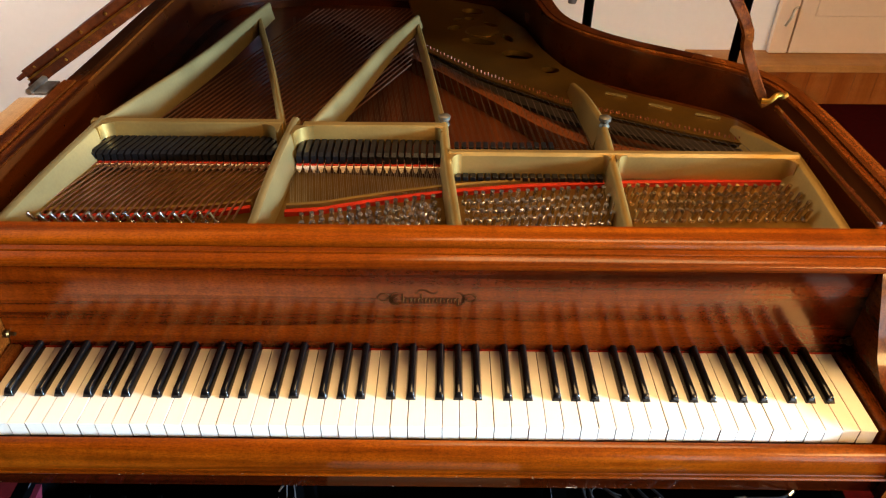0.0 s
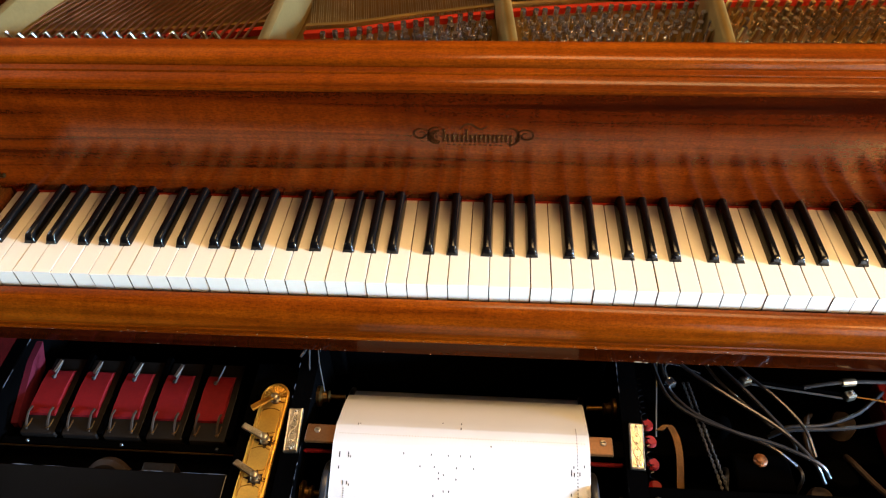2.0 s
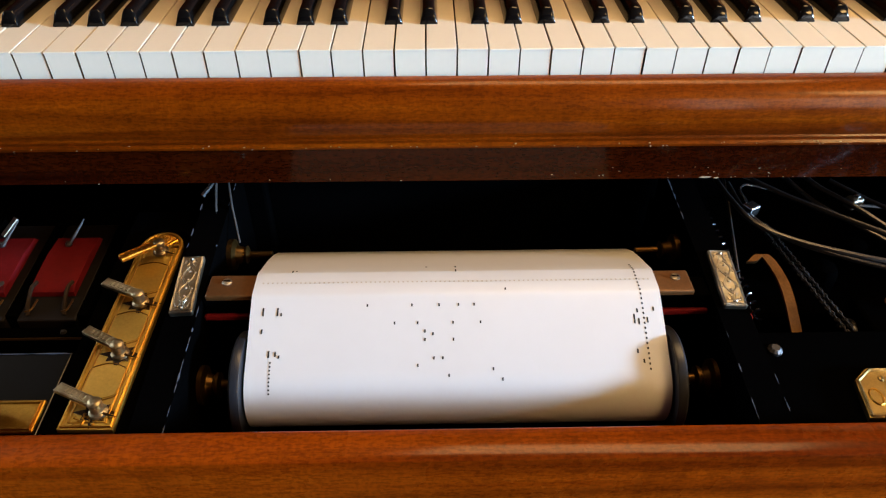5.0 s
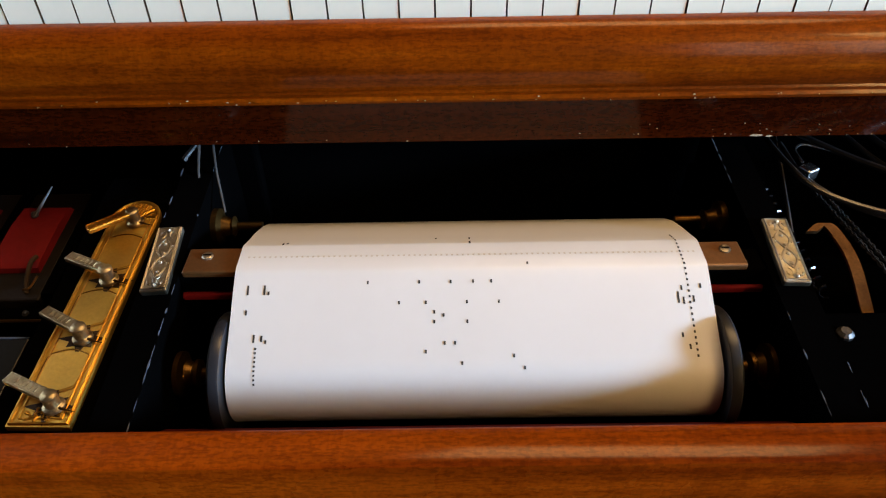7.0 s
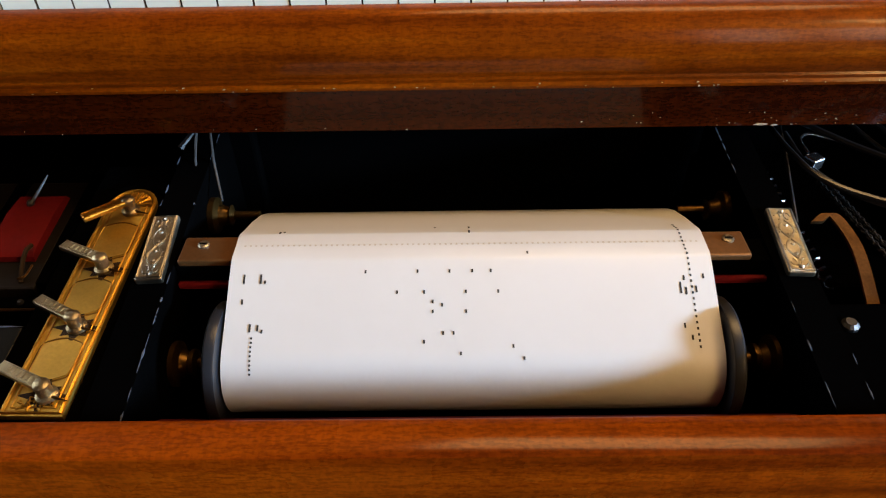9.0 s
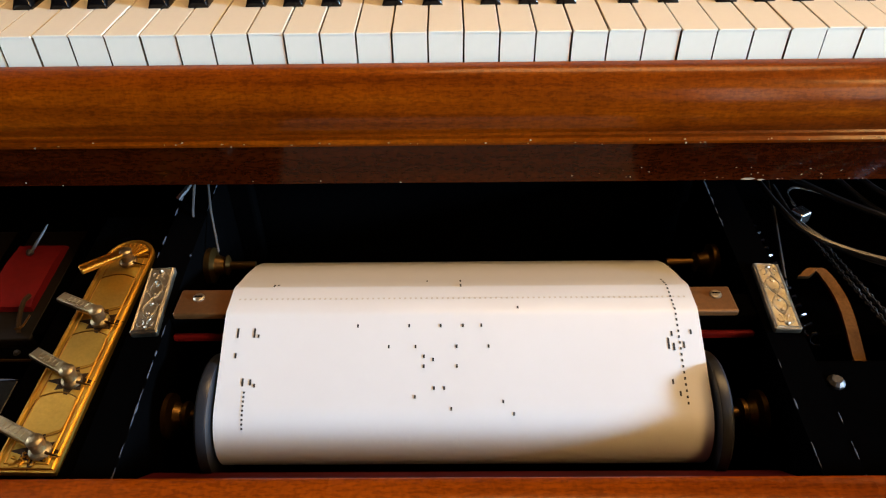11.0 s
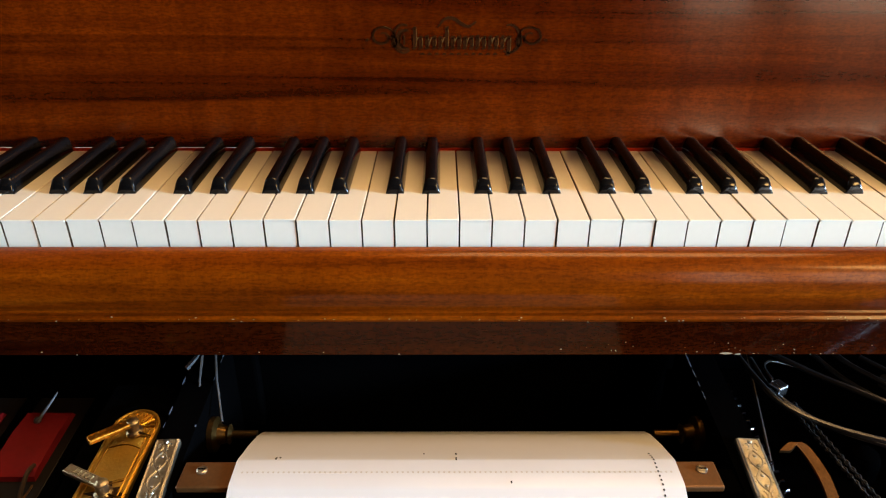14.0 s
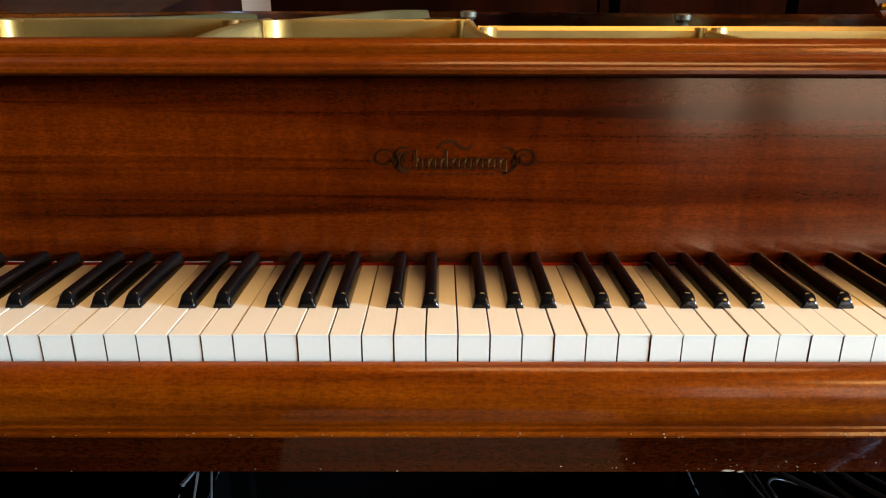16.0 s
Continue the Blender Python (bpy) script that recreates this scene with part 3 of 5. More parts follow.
for i, p in enumerate(prop_line):
    d = (prop_line[min(i + 1, len(prop_line) - 1)] - prop_line[max(i - 1, 0)]).normalized()
    sd = d.cross(Vector((0, 1, 0))).normalized()
    rows.append([bm.verts.new(p + sd * a + Vector((0, b, 0))) for a, b in ((-0.0095, -0.004), (-0.007, -0.0065), (0.007, -0.0065), (0.0095, -0.004), (0.0095, 0.004), (0.007, 0.0065), (-0.007, 0.0065), (-0.0095, 0.004))])
for a, b in zip(rows, rows[1:]):
    for i in range(8):
        bm.faces.new((a[i], a[(i + 1) % 8], b[(i + 1) % 8], b[i]))
bm.faces.new(rows[0]), bm.faces.new(rows[-1])
part("lid_prop", bm, MAHOGANY_Y, piano, "flat glossy mahogany lid prop", smooth=True)
part("prop_latch", sweep(smooth_line([(0.600, 0.578, 0.955), (0.612, 0.573, 0.957), (0.622, 0.575, 0.966), (0.632, 0.580, 0.966), (0.640, 0.588, 0.958), (0.650, 0.592, 0.962)], 4), 0.005, 8), BRASS, piano, "curled brass prop latch", smooth=True)
part("prop_rail", B(0.626, 0.634, 0.20, 0.58, 0.938, 0.9465, 0.002), MAHOGANY_Y, piano, "narrow mahogany bead on the rim")

# transfer on the fallboard: scrolls and plain strokes
def stroke_mesh(pts, r, bm=None):
    """A flat inlaid stroke in the face of the fallboard."""
    bm = bm or bmesh.new()
    line = smooth_line([(x, 0, z) for x, z in pts], 5)
    rows = []
    for i, p in enumerate(line):
        d = (line[min(i + 1, len(line) - 1)] - line[max(i - 1, 0)]).normalized()
        w = r * (0.45 + 0.55 * math.sin(math.pi * i / (len(line) - 1)))
        n = Vector((-d.z, 0, d.x)) * w
        rows.append([bm.verts.new((q.x, y, q.z)) for q, y in ((p + n, 0.1511), (p - n, 0.1511), (p - n, 0.1517), (p + n, 0.1517))])
    for a, b in zip(rows, rows[1:]):
        for i in range(4):
            bm.faces.new((a[i], a[(i + 1) % 4], b[(i + 1) % 4], b[i]))
    bm.faces.new(rows[0]), bm.faces.new(rows[-1])
    return bm


decal = part("name_transfer", stroke_mesh([(-0.016, 0.837), (-0.010, 0.8435), (-0.003, 0.8440), (0.004, 0.8395), (0.010, 0.8375), (0.016, 0.8415)], 0.0015), LOGO, piano, "dull dark gilt scroll ornament")


def stroke(pts, r, material=None):
    part("scroll", stroke_mesh(pts, r), material or LOGO_EDGE, decal)


for cx, s in ((-0.0625, 1), (0.0625, -1)):
    stroke([(cx + s * 0.011 * math.cos(a) * (1 - a / 12), 0.829 + 0.009 * math.sin(a) * (1 - a / 12)) for a in [k * 0.6 for k in range(15)]], 0.0011, LOGO)
    stroke([(cx + s * 0.011 * math.cos(a) * (1 - a / 12), 0.8295 + 0.009 * math.sin(a) * (1 - a / 12)) for a in [k * 0.6 for k in range(12)]], 0.0004)
    stroke([(cx + s * (0.018 + 0.009 * math.cos(a)), 0.8275 + 0.0115 * math.sin(a)) for a in [1.2 + k * 0.45 for k in range(10)]], 0.0014, LOGO)
    stroke([(cx + s * (0.0175 + 0.009 * math.cos(a)), 0.828 + 0.0115 * math.sin(a)) for a in [1.6 + k * 0.45 for k in range(8)]], 0.0004)
# upright strokes of uneven height with diamond ends and hairlines, in the rhythm of old black-letter work
stroke([(-0.0405, 0.8345), (-0.0470, 0.8330), (-0.0495, 0.8265), (-0.0470, 0.8200), (-0.0400, 0.8190)], 0.0022, LOGO)
stroke([(-0.0410, 0.8335), (-0.0462, 0.8322), (-0.0482, 0.8265), (-0.0462, 0.8208), (-0.0405, 0.8198)], 0.0005)
stroke([(-0.0445, 0.8320), (-0.0442, 0.8265), (-0.0446, 0.8210)], 0.0008, LOGO)
for i, (x, top) in enumerate(((-0.0355, 0.8365), (-0.0305, 0.8290), (-0.0250, 0.8295), (-0.0190, 0.8290), (-0.0140, 0.8285), (-0.0085, 0.8365), (-0.0035, 0.8290), (0.0020, 0.8292), (0.0070, 0.8288), (0.0125, 0.8292),
                              (0.0175, 0.8296), (0.0230, 0.8290), (0.0280, 0.8292), (0.0335, 0.8290), (0.0385, 0.8292), (0.0440, 0.8290))):
    foot = 0.8150 if i == 15 else 0.8200
    stroke([(x - 0.0004, foot + 0.0006), (x, (top + foot) / 2), (x + 0.0002, top - 0.0006)], 0.0017, LOGO)
    stroke([(x + 0.0013, foot + 0.0012), (x + 0.0016, (top + foot) / 2), (x + 0.0014, top - 0.0010)], 0.0004)
    for z in (foot, top - 0.0004):
        stroke([(x - 0.0018, z - 0.0008), (x, z), (x + 0.0018, z + 0.0010)], 0.0013, LOGO)
    if i % 2:
        stroke([(x - 0.0048, 0.8208), (x - 0.0024, 0.8278), (x - 0.0004, 0.8284)], 0.0004)
for s_ in (-1, 1):
    stroke([(s_ * (0.0535 + 0.0042 * math.cos(a) * (1 - a / 9)), 0.8245 + 0.0060 * math.sin(a) * (1 - a / 9)) for a in [k * 0.6 for k in range(12)]], 0.0008, LOGO)
    stroke([(s_ * (0.0535 + 0.0042 * math.cos(a) * (1 - a / 9)), 0.8249 + 0.0060 * math.sin(a) * (1 - a / 9)) for a in [k * 0.6 for k in range(10)]], 0.0003)
    stroke([(s_ * 0.0735, 0.8262), (s_ * 0.0750, 0.8270), (s_ * 0.0760, 0.8262), (s_ * 0.0750, 0.8254)], 0.0008, LOGO)
for i in range(11):
    x = -0.031 + i * 0.0062
    stroke([(x, 0.8142), (x + 0.0020, 0.8152), (x + 0.0036, 0.8142)], 0.0008, LOGO)


# chips in the varnish along the bead and the key bed
def chips():
    bm = bmesh.new()
    r = random.Random(23)
    for i in range(105):
        if i < 60:
            x, y, z = r.uniform(-0.6, 0.6), -0.0327, 0.6665 + r.gauss(0, 0.0012)
        elif i < 90:
            x, y, z = r.gauss(0.20, 0.06), -0.0198, r.uniform(0.627, 0.638)
        else:
            x, y, z = r.uniform(-0.6, 0.6), -0.0198, 0.6265 + abs(r.gauss(0, 0.002))
        w, h = r.uniform(0.0003, 0.0011), r.uniform(0.0002, 0.0006)
        if i == 104:
            x, z, w, h = 0.203, 0.6276, 0.0065, 0.0013
        elif i == 103:
            x, z, w, h = 0.212, 0.6268, 0.0030, 0.0010
        top = [bm.verts.new((x + w * math.cos(a) * r.uniform(0.5, 1), y, z + h * math.sin(a) * r.uniform(0.5, 1))) for a in (0.2, 1.3, 2.4, 3.5, 4.6, 5.7)]
        low = [bm.verts.new((v.co.x, y + 0.0008, v.co.z)) for v in top]
        bm.faces.new(top)
        for k in range(6):
            bm.faces.new((top[k], top[(k + 1) % 6], low[(k + 1) % 6], low[k]))
    return bm


part("varnish_chips", chips(), CHIP, piano, "tiny pale chips in the varnish", kind="stuff")

# ---- iron plate, strings, dampers, pins ----
WEB_Z = 0.890
plate_pts = [(-0.665, 0.195), (0.640, 0.195), (0.650, 0.44), (0.60, 0.40), (0.31, 0.40), (0.035, 0.39), (0.02, 0.40), (-0.235, 0.42), (-0.27, 0.42), (-0.665, 0.43)]
plate = part("iron_plate", extrude_z(plate_pts, WEB_Z - 0.012, WEB_Z), WEB_BRONZE, piano, "bronze-painted cast iron plate")
# cross bars
part("cross_bar", extrude_x([(0.482, 0.918), (0.482, 0.9462), (0.4855, 0.9508), (0.499, 0.9510), (0.503, 0.9465), (0.503, 0.918)], -0.60, -0.262), GOLD_PLATE, plate, smooth=True)
part("cross_bar", extrude_x([(0.474, 0.918), (0.474, 0.9460), (0.4775, 0.9508), (0.490, 0.9510), (0.494, 0.9465), (0.494, 0.918)], -0.225, 0.022), GOLD_PLATE, plate, smooth=True)
part("cross_bar", extrude_x([(0.390, 0.889), (0.390, 0.938), (0.394, 0.943), (0.404, 0.943), (0.408, 0.938), (0.408, 0.889)], 0.03, 0.305), GOLD_PLATE, plate, smooth=True)
part("cross_bar", extrude_x([(0.390, 0.889), (0.390, 0.938), (0.394, 0.943), (0.404, 0.943), (0.408, 0.938), (0.408, 0.889)], 0.305, 0.612), GOLD_PLATE, plate, smooth=True)
def curved_rib(pts, w0, w1, h0, h1):
    """A cast rib along a curve: rounded top of width w0, foot of width w1, height falling from h0 to h1."""
    bm = bmesh.new()
    line = smooth_line(pts, 7)
    rows = []
    for i, p in enumerate(line):
        d = line[min(i + 1, len(line) - 1)] - line[max(i - 1, 0)]
        s = Vector((d.y, -d.x, 0)).normalized()
        h = lerp(h0, h1, i / (len(line) - 1))
        rows.append([bm.verts.new(p + s * x + Vector((0, 0, z))) for x, z in
                     ((-w1 / 2, -h), (-w0 * 0.62, -h * 0.45), (-w0 * 0.52, -0.006), (-w0 * 0.42, -0.002), (-w0 * 0.2, 0), (w0 * 0.2, 0), (w0 * 0.42, -0.002), (w0 * 0.52, -0.006), (w0 * 0.62, -h * 0.45), (w1 / 2, -h))])
    for u, v in zip(rows, rows[1:]):
        for i in range(10):
            bm.faces.new((u[i], u[(i + 1) % 10], v[(i + 1) % 10], v[i]))
    bm.faces.new(rows[0]), bm.faces.new(rows[-1])
    return bm


def lerp(a, b, t):
    return a + (b - a) * t


# The left ribs take the paler, lit-coloured copy of the plate's paint.
for pts, w0, w1, h0, h1, m in (
        ([(-0.624, 0.19, 0.925), (-0.605, 0.345, 0.941), (-0.585, 0.505, 0.9525)], 0.017, 0.046, 0.05, 0.05, LIT_PLATE),
        ([(-0.584, 0.490, 0.9515), (-0.500, 0.80, 0.9585), (-0.452, 1.02, 0.968), (-0.430, 1.16, 0.969)], 0.013, 0.026, 0.060, 0.040, LIT_PLATE),
        ([(-0.254, 0.19, 0.925), (-0.252, 0.30, 0.938), (-0.249, 0.40, 0.946), (-0.243, 0.505, 0.9525)], 0.015, 0.034, 0.045, 0.055, LIT_PLATE),
        ([(-0.264, 0.49, 0.9505), (-0.350, 0.80, 0.952), (-0.447, 1.12, 0.952)], 0.010, 0.016, 0.03, 0.03, GOLD_PLATE),
        ([(-0.212, 0.484, 0.9505), (-0.152, 0.70, 0.962), (-0.104, 0.87, 0.971), (-0.046, 1.04, 0.975)], 0.014, 0.030, 0.052, 0.028, LIT_PLATE),
        ([(0.022, 0.49, 0.952), (-0.010, 0.76, 0.957), (-0.046, 1.05, 0.960)], 0.010, 0.016, 0.035, 0.03, GOLD_PLATE),
        ([(0.044, 0.19, 0.928), (0.032, 0.34, 0.936), (0.026, 0.42, 0.943), (0.022, 0.50, 0.952)], 0.013, 0.022, 0.04, 0.045, GOLD_PLATE),
        ([(0.290, 0.19, 0.926), (0.299, 0.34, 0.935), (0.304, 0.43, 0.941), (0.309, 0.525, 0.944)], 0.013, 0.022, 0.04, 0.05, GOLD_PLATE),
        ([(0.309, 0.515, 0.944), (0.306, 0.60, 0.938), (0.302, 0.69, 0.928), (0.297, 0.78, 0.912)], 0.014, 0.03, 0.055, 0.03, GOLD_PLATE),
        ([(0.608, 0.19, 0.918), (0.611, 0.31, 0.930), (0.612, 0.41, 0.938)], 0.018, 0.05, 0.04, 0.045, GOLD_PLATE),
        ([(0.612, 0.40, 0.938), (0.602, 0.50, 0.920), (0.585, 0.60, 0.90)], 0.018, 0.05, 0.045, 0.03, GOLD_PLATE)):
    part("rib", curved_rib(pts, w0, w1, h0, h1), m, plate, smooth=True)


def fillet(cx, cy, sx, r, z0, z1):
    """The rounded inner corner where a rib (running forwards) meets a cross bar; sx is the open side."""
    arc = [(cx + sx * (r - r * math.cos(a)), cy - r + r * math.sin(a)) for a in [math.pi / 2 * k / 8 for k in range(9)]]
    return extrude_z([(cx - sx * 0.004, cy - r)] + arc + [(cx + sx * r, cy + 0.004), (cx - sx * 0.004, cy + 0.004)], z0, z1)


for cx, cy, sx, r, z0, z1 in ((-0.5785, 0.482, 1, 0.020, 0.918, 0.9495), (-0.268, 0.482, -1, 0.030, 0.918, 0.9495), (-0.236, 0.474, 1, 0.030, 0.918, 0.9495), (0.0165, 0.474, -1, 0.010, 0.918, 0.9495),
                              (0.0365, 0.390, 1, 0.016, 0.889, 0.9415), (0.294, 0.390, -1, 0.008, 0.889, 0.9415), (0.310, 0.390, 1, 0.016, 0.889, 0.9415), (0.600, 0.390, -1, 0.016, 0.889, 0.9365)):
    part("fillet", fillet(cx, cy, sx, r, z0, z1), GOLD_PLATE, plate, smooth=True)
for x, y, z in ((0.0224, 0.498, 0.944), (0.308, 0.5045, 0.941)):
    part("nut", lathe([(0.010, 0), (0.008, 0.004), (0.006, 0.006), (0.0105, 0.010), (0.011, 0.016), (0.008, 0.018)], (x, y, z), (0, 0, 1), 14), NUT_METAL, plate, "grey domed nut", smooth=True)


def pin_mesh():
    bm = sweep([(0, 0, 0), (0, -0.003, 0.0245)], 0.0036, 10)
    for z in (0.0022, 0.0042, 0.0062):
        lathe([(0.0036, z - 0.0010), (0.0050, z - 0.0005), (0.0052, z), (0.0050, z + 0.0005), (0.0036, z + 0.0010)], (0, 0, 0), (0, -0.12, 1), 10, bm)
    bmesh.ops.recalc_face_normals(bm, faces=bm.faces[:])
    me = bpy.data.meshes.new("tuning_pin")
    bm.to_mesh(me)
    bm.free()
    me.materials.append(STEEL)
    me.shade_smooth()
    me.set_sharp_from_angle(angle=radians(40))
    return me


PIN = pin_mesh()
rng = random.Random(5)


def pins(x0, x1, y0, y1, cols, rows, gap, lean=0.0, material=None):
    shape = PIN
    if material:
        shape = PIN.copy()
        shape.materials.clear()
        shape.materials.append(material)
    for k in range(rows):
        for i in range(cols):
            f = (i + 0.5 + 0.33 * (k % 3)) / (cols + 0.7)
            ob = new("tuning_pin", shape)
            ob.parent = plate
            ob.location = (x0 + (x1 - x0) * f + rng.uniform(-0.0012, 0.0012), y0 + (y1 - y0) * f - gap * k + rng.uniform(-0.0015, 0.0015), WEB_Z - 0.001)
            ob.rotation_euler = (radians(rng.uniform(-4, 4)), radians(lean + rng.uniform(-3, 3)), 0)


pins(-0.625, -0.30, 0.247, 0.252, 17, 1, 0.016, -22)
pins(-0.200, 0.020, 0.245, 0.313, 15, 4, 0.022, 4)
pins(0.050, 0.295, 0.316, 0.342, 17, 4, 0.026, 4)
pins(0.312, 0.600, 0.346, 0.352, 19, 4, 0.0255, 12, WARM_STEEL)


def band(pts, w, z0, z1):
    line = [Vector((*p, 0)) for p in pts]
    return wall_strip(pts, [(p[0], p[1] + w) for p in pts], z0, z1)


for pts in ([(-0.640, 0.254), (-0.45, 0.260), (-0.345, 0.272), (-0.282, 0.286)], [(-0.225, 0.275), (-0.17, 0.282), (-0.08, 0.312), (0.020, 0.338)],
            [(0.040, 0.342), (0.15, 0.360), (0.298, 0.374)], [(0.308, 0.374), (0.45, 0.382), (0.612, 0.386)]):
    part("felt_strip", band(pts, 0.010, WEB_Z, WEB_Z + 0.008), RED_FELT, plate, "red woven felt strip")
    part("string_guide", band([(a, b + 0.016) for a, b in pts], 0.007, WEB_Z, WEB_Z + 0.011), GOLD_PLATE, plate, "low bronze string guide")


def string_set(ends, r, material, seg=3):
    for a, b in ends:
        part("string", sweep([a, b], r, seg), material, plate)


# copper bass strings, each its own piece
for i in range(30):
    f = i / 29
    x = lerp(-0.612, -0.292, f)
    y = 0.285 + 0.018 * f
    sl = lerp(0.27, 0.40, f)
    far = min(1.32, y + (-0.055 - x) / sl)
    part("bass_string", sweep([(x - 0.005, 0.245, WEB_Z + 0.012), (x, y, WEB_Z + 0.013), (x + sl * (far - y), far, WEB_Z + 0.018)], 0.0017, 5), COPPER, plate)
# One wire in two tones: bright by the pins, shade coloured in beyond.
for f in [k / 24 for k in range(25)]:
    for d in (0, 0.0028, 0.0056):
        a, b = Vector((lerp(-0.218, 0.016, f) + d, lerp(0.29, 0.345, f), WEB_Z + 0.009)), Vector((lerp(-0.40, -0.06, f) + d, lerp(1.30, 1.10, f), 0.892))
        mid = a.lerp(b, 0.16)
        string_set([(a, mid)], 0.0006, STRING_LIT)
        string_set([(mid, b)], 0.0005, STRING_SHADED)
HITCH = [(-0.028, 1.049), (0.098, 0.881), (0.214, 0.769), (0.294, 0.697), (0.372, 0.657), (0.469, 0.599), (0.593, 0.536)]


def on_line(line, f):
    k = min(int(f * (len(line) - 1)), len(line) - 2)
    t = f * (len(line) - 1) - k
    return lerp(line[k][0], line[k + 1][0], t), lerp(line[k][1], line[k + 1][1], t)


string_set([((lerp(0.046, 0.60, f) + d, lerp(0.355, 0.40, f), WEB_Z + 0.008), (*on_line(HITCH, f), 0.892)) for f in [k / 47 for k in range(48)] for d in (0, 0.003, 0.006)], 0.00035, STRING_SHADED)


def pieces(name, xs, y, mesh_bm, material, parent):
    me = bpy.data.meshes.new(name)
    bmesh.ops.recalc_face_normals(mesh_bm, faces=mesh_bm.faces[:])
    mesh_bm.to_mesh(me)
    mesh_bm.free()
    me.materials.append(material)
    obs = []
    for x in xs:
        ob = new(name, me)
        ob.parent = parent
        ob.location = (x, y, 0)
        obs.append(ob)
    return obs


def dampers(x0, x1, n, y, slant):
    xs = [lerp(x0, x1, i / (n - 1)) for i in range(n)]
    head = bmesh.new()
    rows = []
    for yy, z0, z1, dx in ((0.0, 0.906, 0.919, 0), (0.008, 0.906, 0.923, slant * 0.008), (0.085, 0.906, 0.927, slant * 0.085)):
        rows.append([head.verts.new((dx + a, yy, b)) for a, b in ((-0.0042, z0), (0.0042, z0), (0.0042, z1), (-0.0042, z1))])
    for a, b in zip(rows, rows[1:]):
        for i in range(4):
            head.faces.new((a[i], a[(i + 1) % 4], b[(i + 1) % 4], b[i]))
    head.faces.new(rows[0]), head.faces.new(rows[-1])
    obs = pieces("damper", xs, y, head, BLACK_FELT, plate)
    for i, ob in enumerate(obs):
        f = new("damper_felt", damper_felt_mesh)
        f.parent = ob
        g = new("damper_cushion", damper_red_mesh)
        g.parent = ob


def small_mesh(name, bm, material):
    me = bpy.data.meshes.new(name)
    bmesh.ops.recalc_face_normals(bm, faces=bm.faces[:])
    bm.to_mesh(me)
    bm.free()
    me.materials.append(material)
    return me


def damper_wedge():
    """A felt wedge that narrows downwards to the strings."""
    bm = bmesh.new()
    rows = [[bm.verts.new((x, y, z)) for x, z in ((-0.0050, 0.9034), (0.0050, 0.9034), (0.0016, 0.8925), (-0.0016, 0.8925))] for y in (-0.0075, 0.02)]
    for i in range(4):
        bm.faces.new((rows[0][i], rows[0][(i + 1) % 4], rows[1][(i + 1) % 4], rows[1][i]))
    bm.faces.new(rows[0]), bm.faces.new(rows[1])
    return bm


damper_felt_mesh = small_mesh("damper_felt", damper_wedge(), WHITE_FELT)
damper_red_mesh = small_mesh("damper_cushion", B(-0.0046, 0.0046, -0.0035, 0.02, 0.9036, 0.9054), RED_FELT)
dampers(-0.606, -0.278, 28, 0.424, 0.30)
dampers(-0.226, 0.012, 20, 0.420, 0.0)
# Black strips added to fill the space behind the damper wedges.
for x0, x1 in ((-0.612, -0.272), (-0.232, 0.018)):
    part("damper_rail", B(x0, x1, 0.447, 0.456, 0.8905, 0.9055, 0.001), BLACK_FELT, plate, "black strip behind the dampers")
for x in [0.046 + 0.0125 * i for i in range(20)]:
    part("damper", B(x - 0.0045, x + 0.0045, 0.376, 0.395, 0.8985, 0.9065, 0.001), BLACK_FELT, plate)
for x in [0.044 + 0.0125 * i for i in range(14)]:
    part("damper", B(x - 0.0040, x + 0.0040, 0.43, 0.452, 0.8985, 0.934, 0.001), BLACK_FELT, plate)

# long bridge on the soundboard with its pins
BR = smooth_line([(-0.30, 1.32, 0), (-0.10, 1.06, 0), (-0.02, 0.955, 0), (0.060, 0.842, 0), (0.148, 0.713, 0), (0.245, 0.585, 0), (0.36, 0.510, 0), (0.58, 0.452, 0)], 6)
bridge = part("bridge", wall_strip(xy(BR), xy(inset(BR, 0.030)), 0.8485, 0.884), BRIDGE_WOOD, plate, "curved reddish bridge", smooth=True)
pin_shape = small_mesh("bridge_pin", sweep([(0, 0, 0.884), (0.001, 0, 0.891)], 0.0011, 4), STEEL)
for k in range(150):
    f = k / 149 * (len(BR) - 2)
    i = int(f)
    p = BR[i].lerp(BR[i + 1], f - i)
    off = inset(BR, 0.008 if k % 2 else 0.022)[i]
    q = off + (BR[i + 1] - BR[i]) * (f - i)
    ob = new("bridge_pin", pin_shape)
    ob.parent = bridge
    ob.location = (q.x, q.y, 0)


# A matte dark strip between the hitch pins and the bridge.
strip_line = [(p.x, p.y) for p in smooth_line([(*p, 0) for p in HITCH], 4)]
part("listing_cloth", wall_strip([(x - 0.004, y - 0.012) for x, y in strip_line], [(x - 0.014, y - 0.052) for x, y in strip_line], 0.876, 0.884), DARK_STRIP, plate, "dark strip under the strings")


def holed(outline, holes, z0, z1):
    """A flat casting with real holes through it."""
    bm = bmesh.new()
    edges = []
    for loop in (outline, *holes):
        vs = [bm.verts.new((x, y, z1)) for x, y in loop]
        edges += [bm.edges.new((vs[i], vs[(i + 1) % len(vs)])) for i in range(len(vs))]
    bmesh.ops.triangle_fill(bm, edges=edges, use_beauty=True, normal=(0, 0, 1))
    out = bmesh.ops.extrude_face_region(bm, geom=bm.faces[:])
    for v in out["geom"]:
        if isinstance(v, bmesh.types.BMVert):
            v.co.z = z0
    return bm


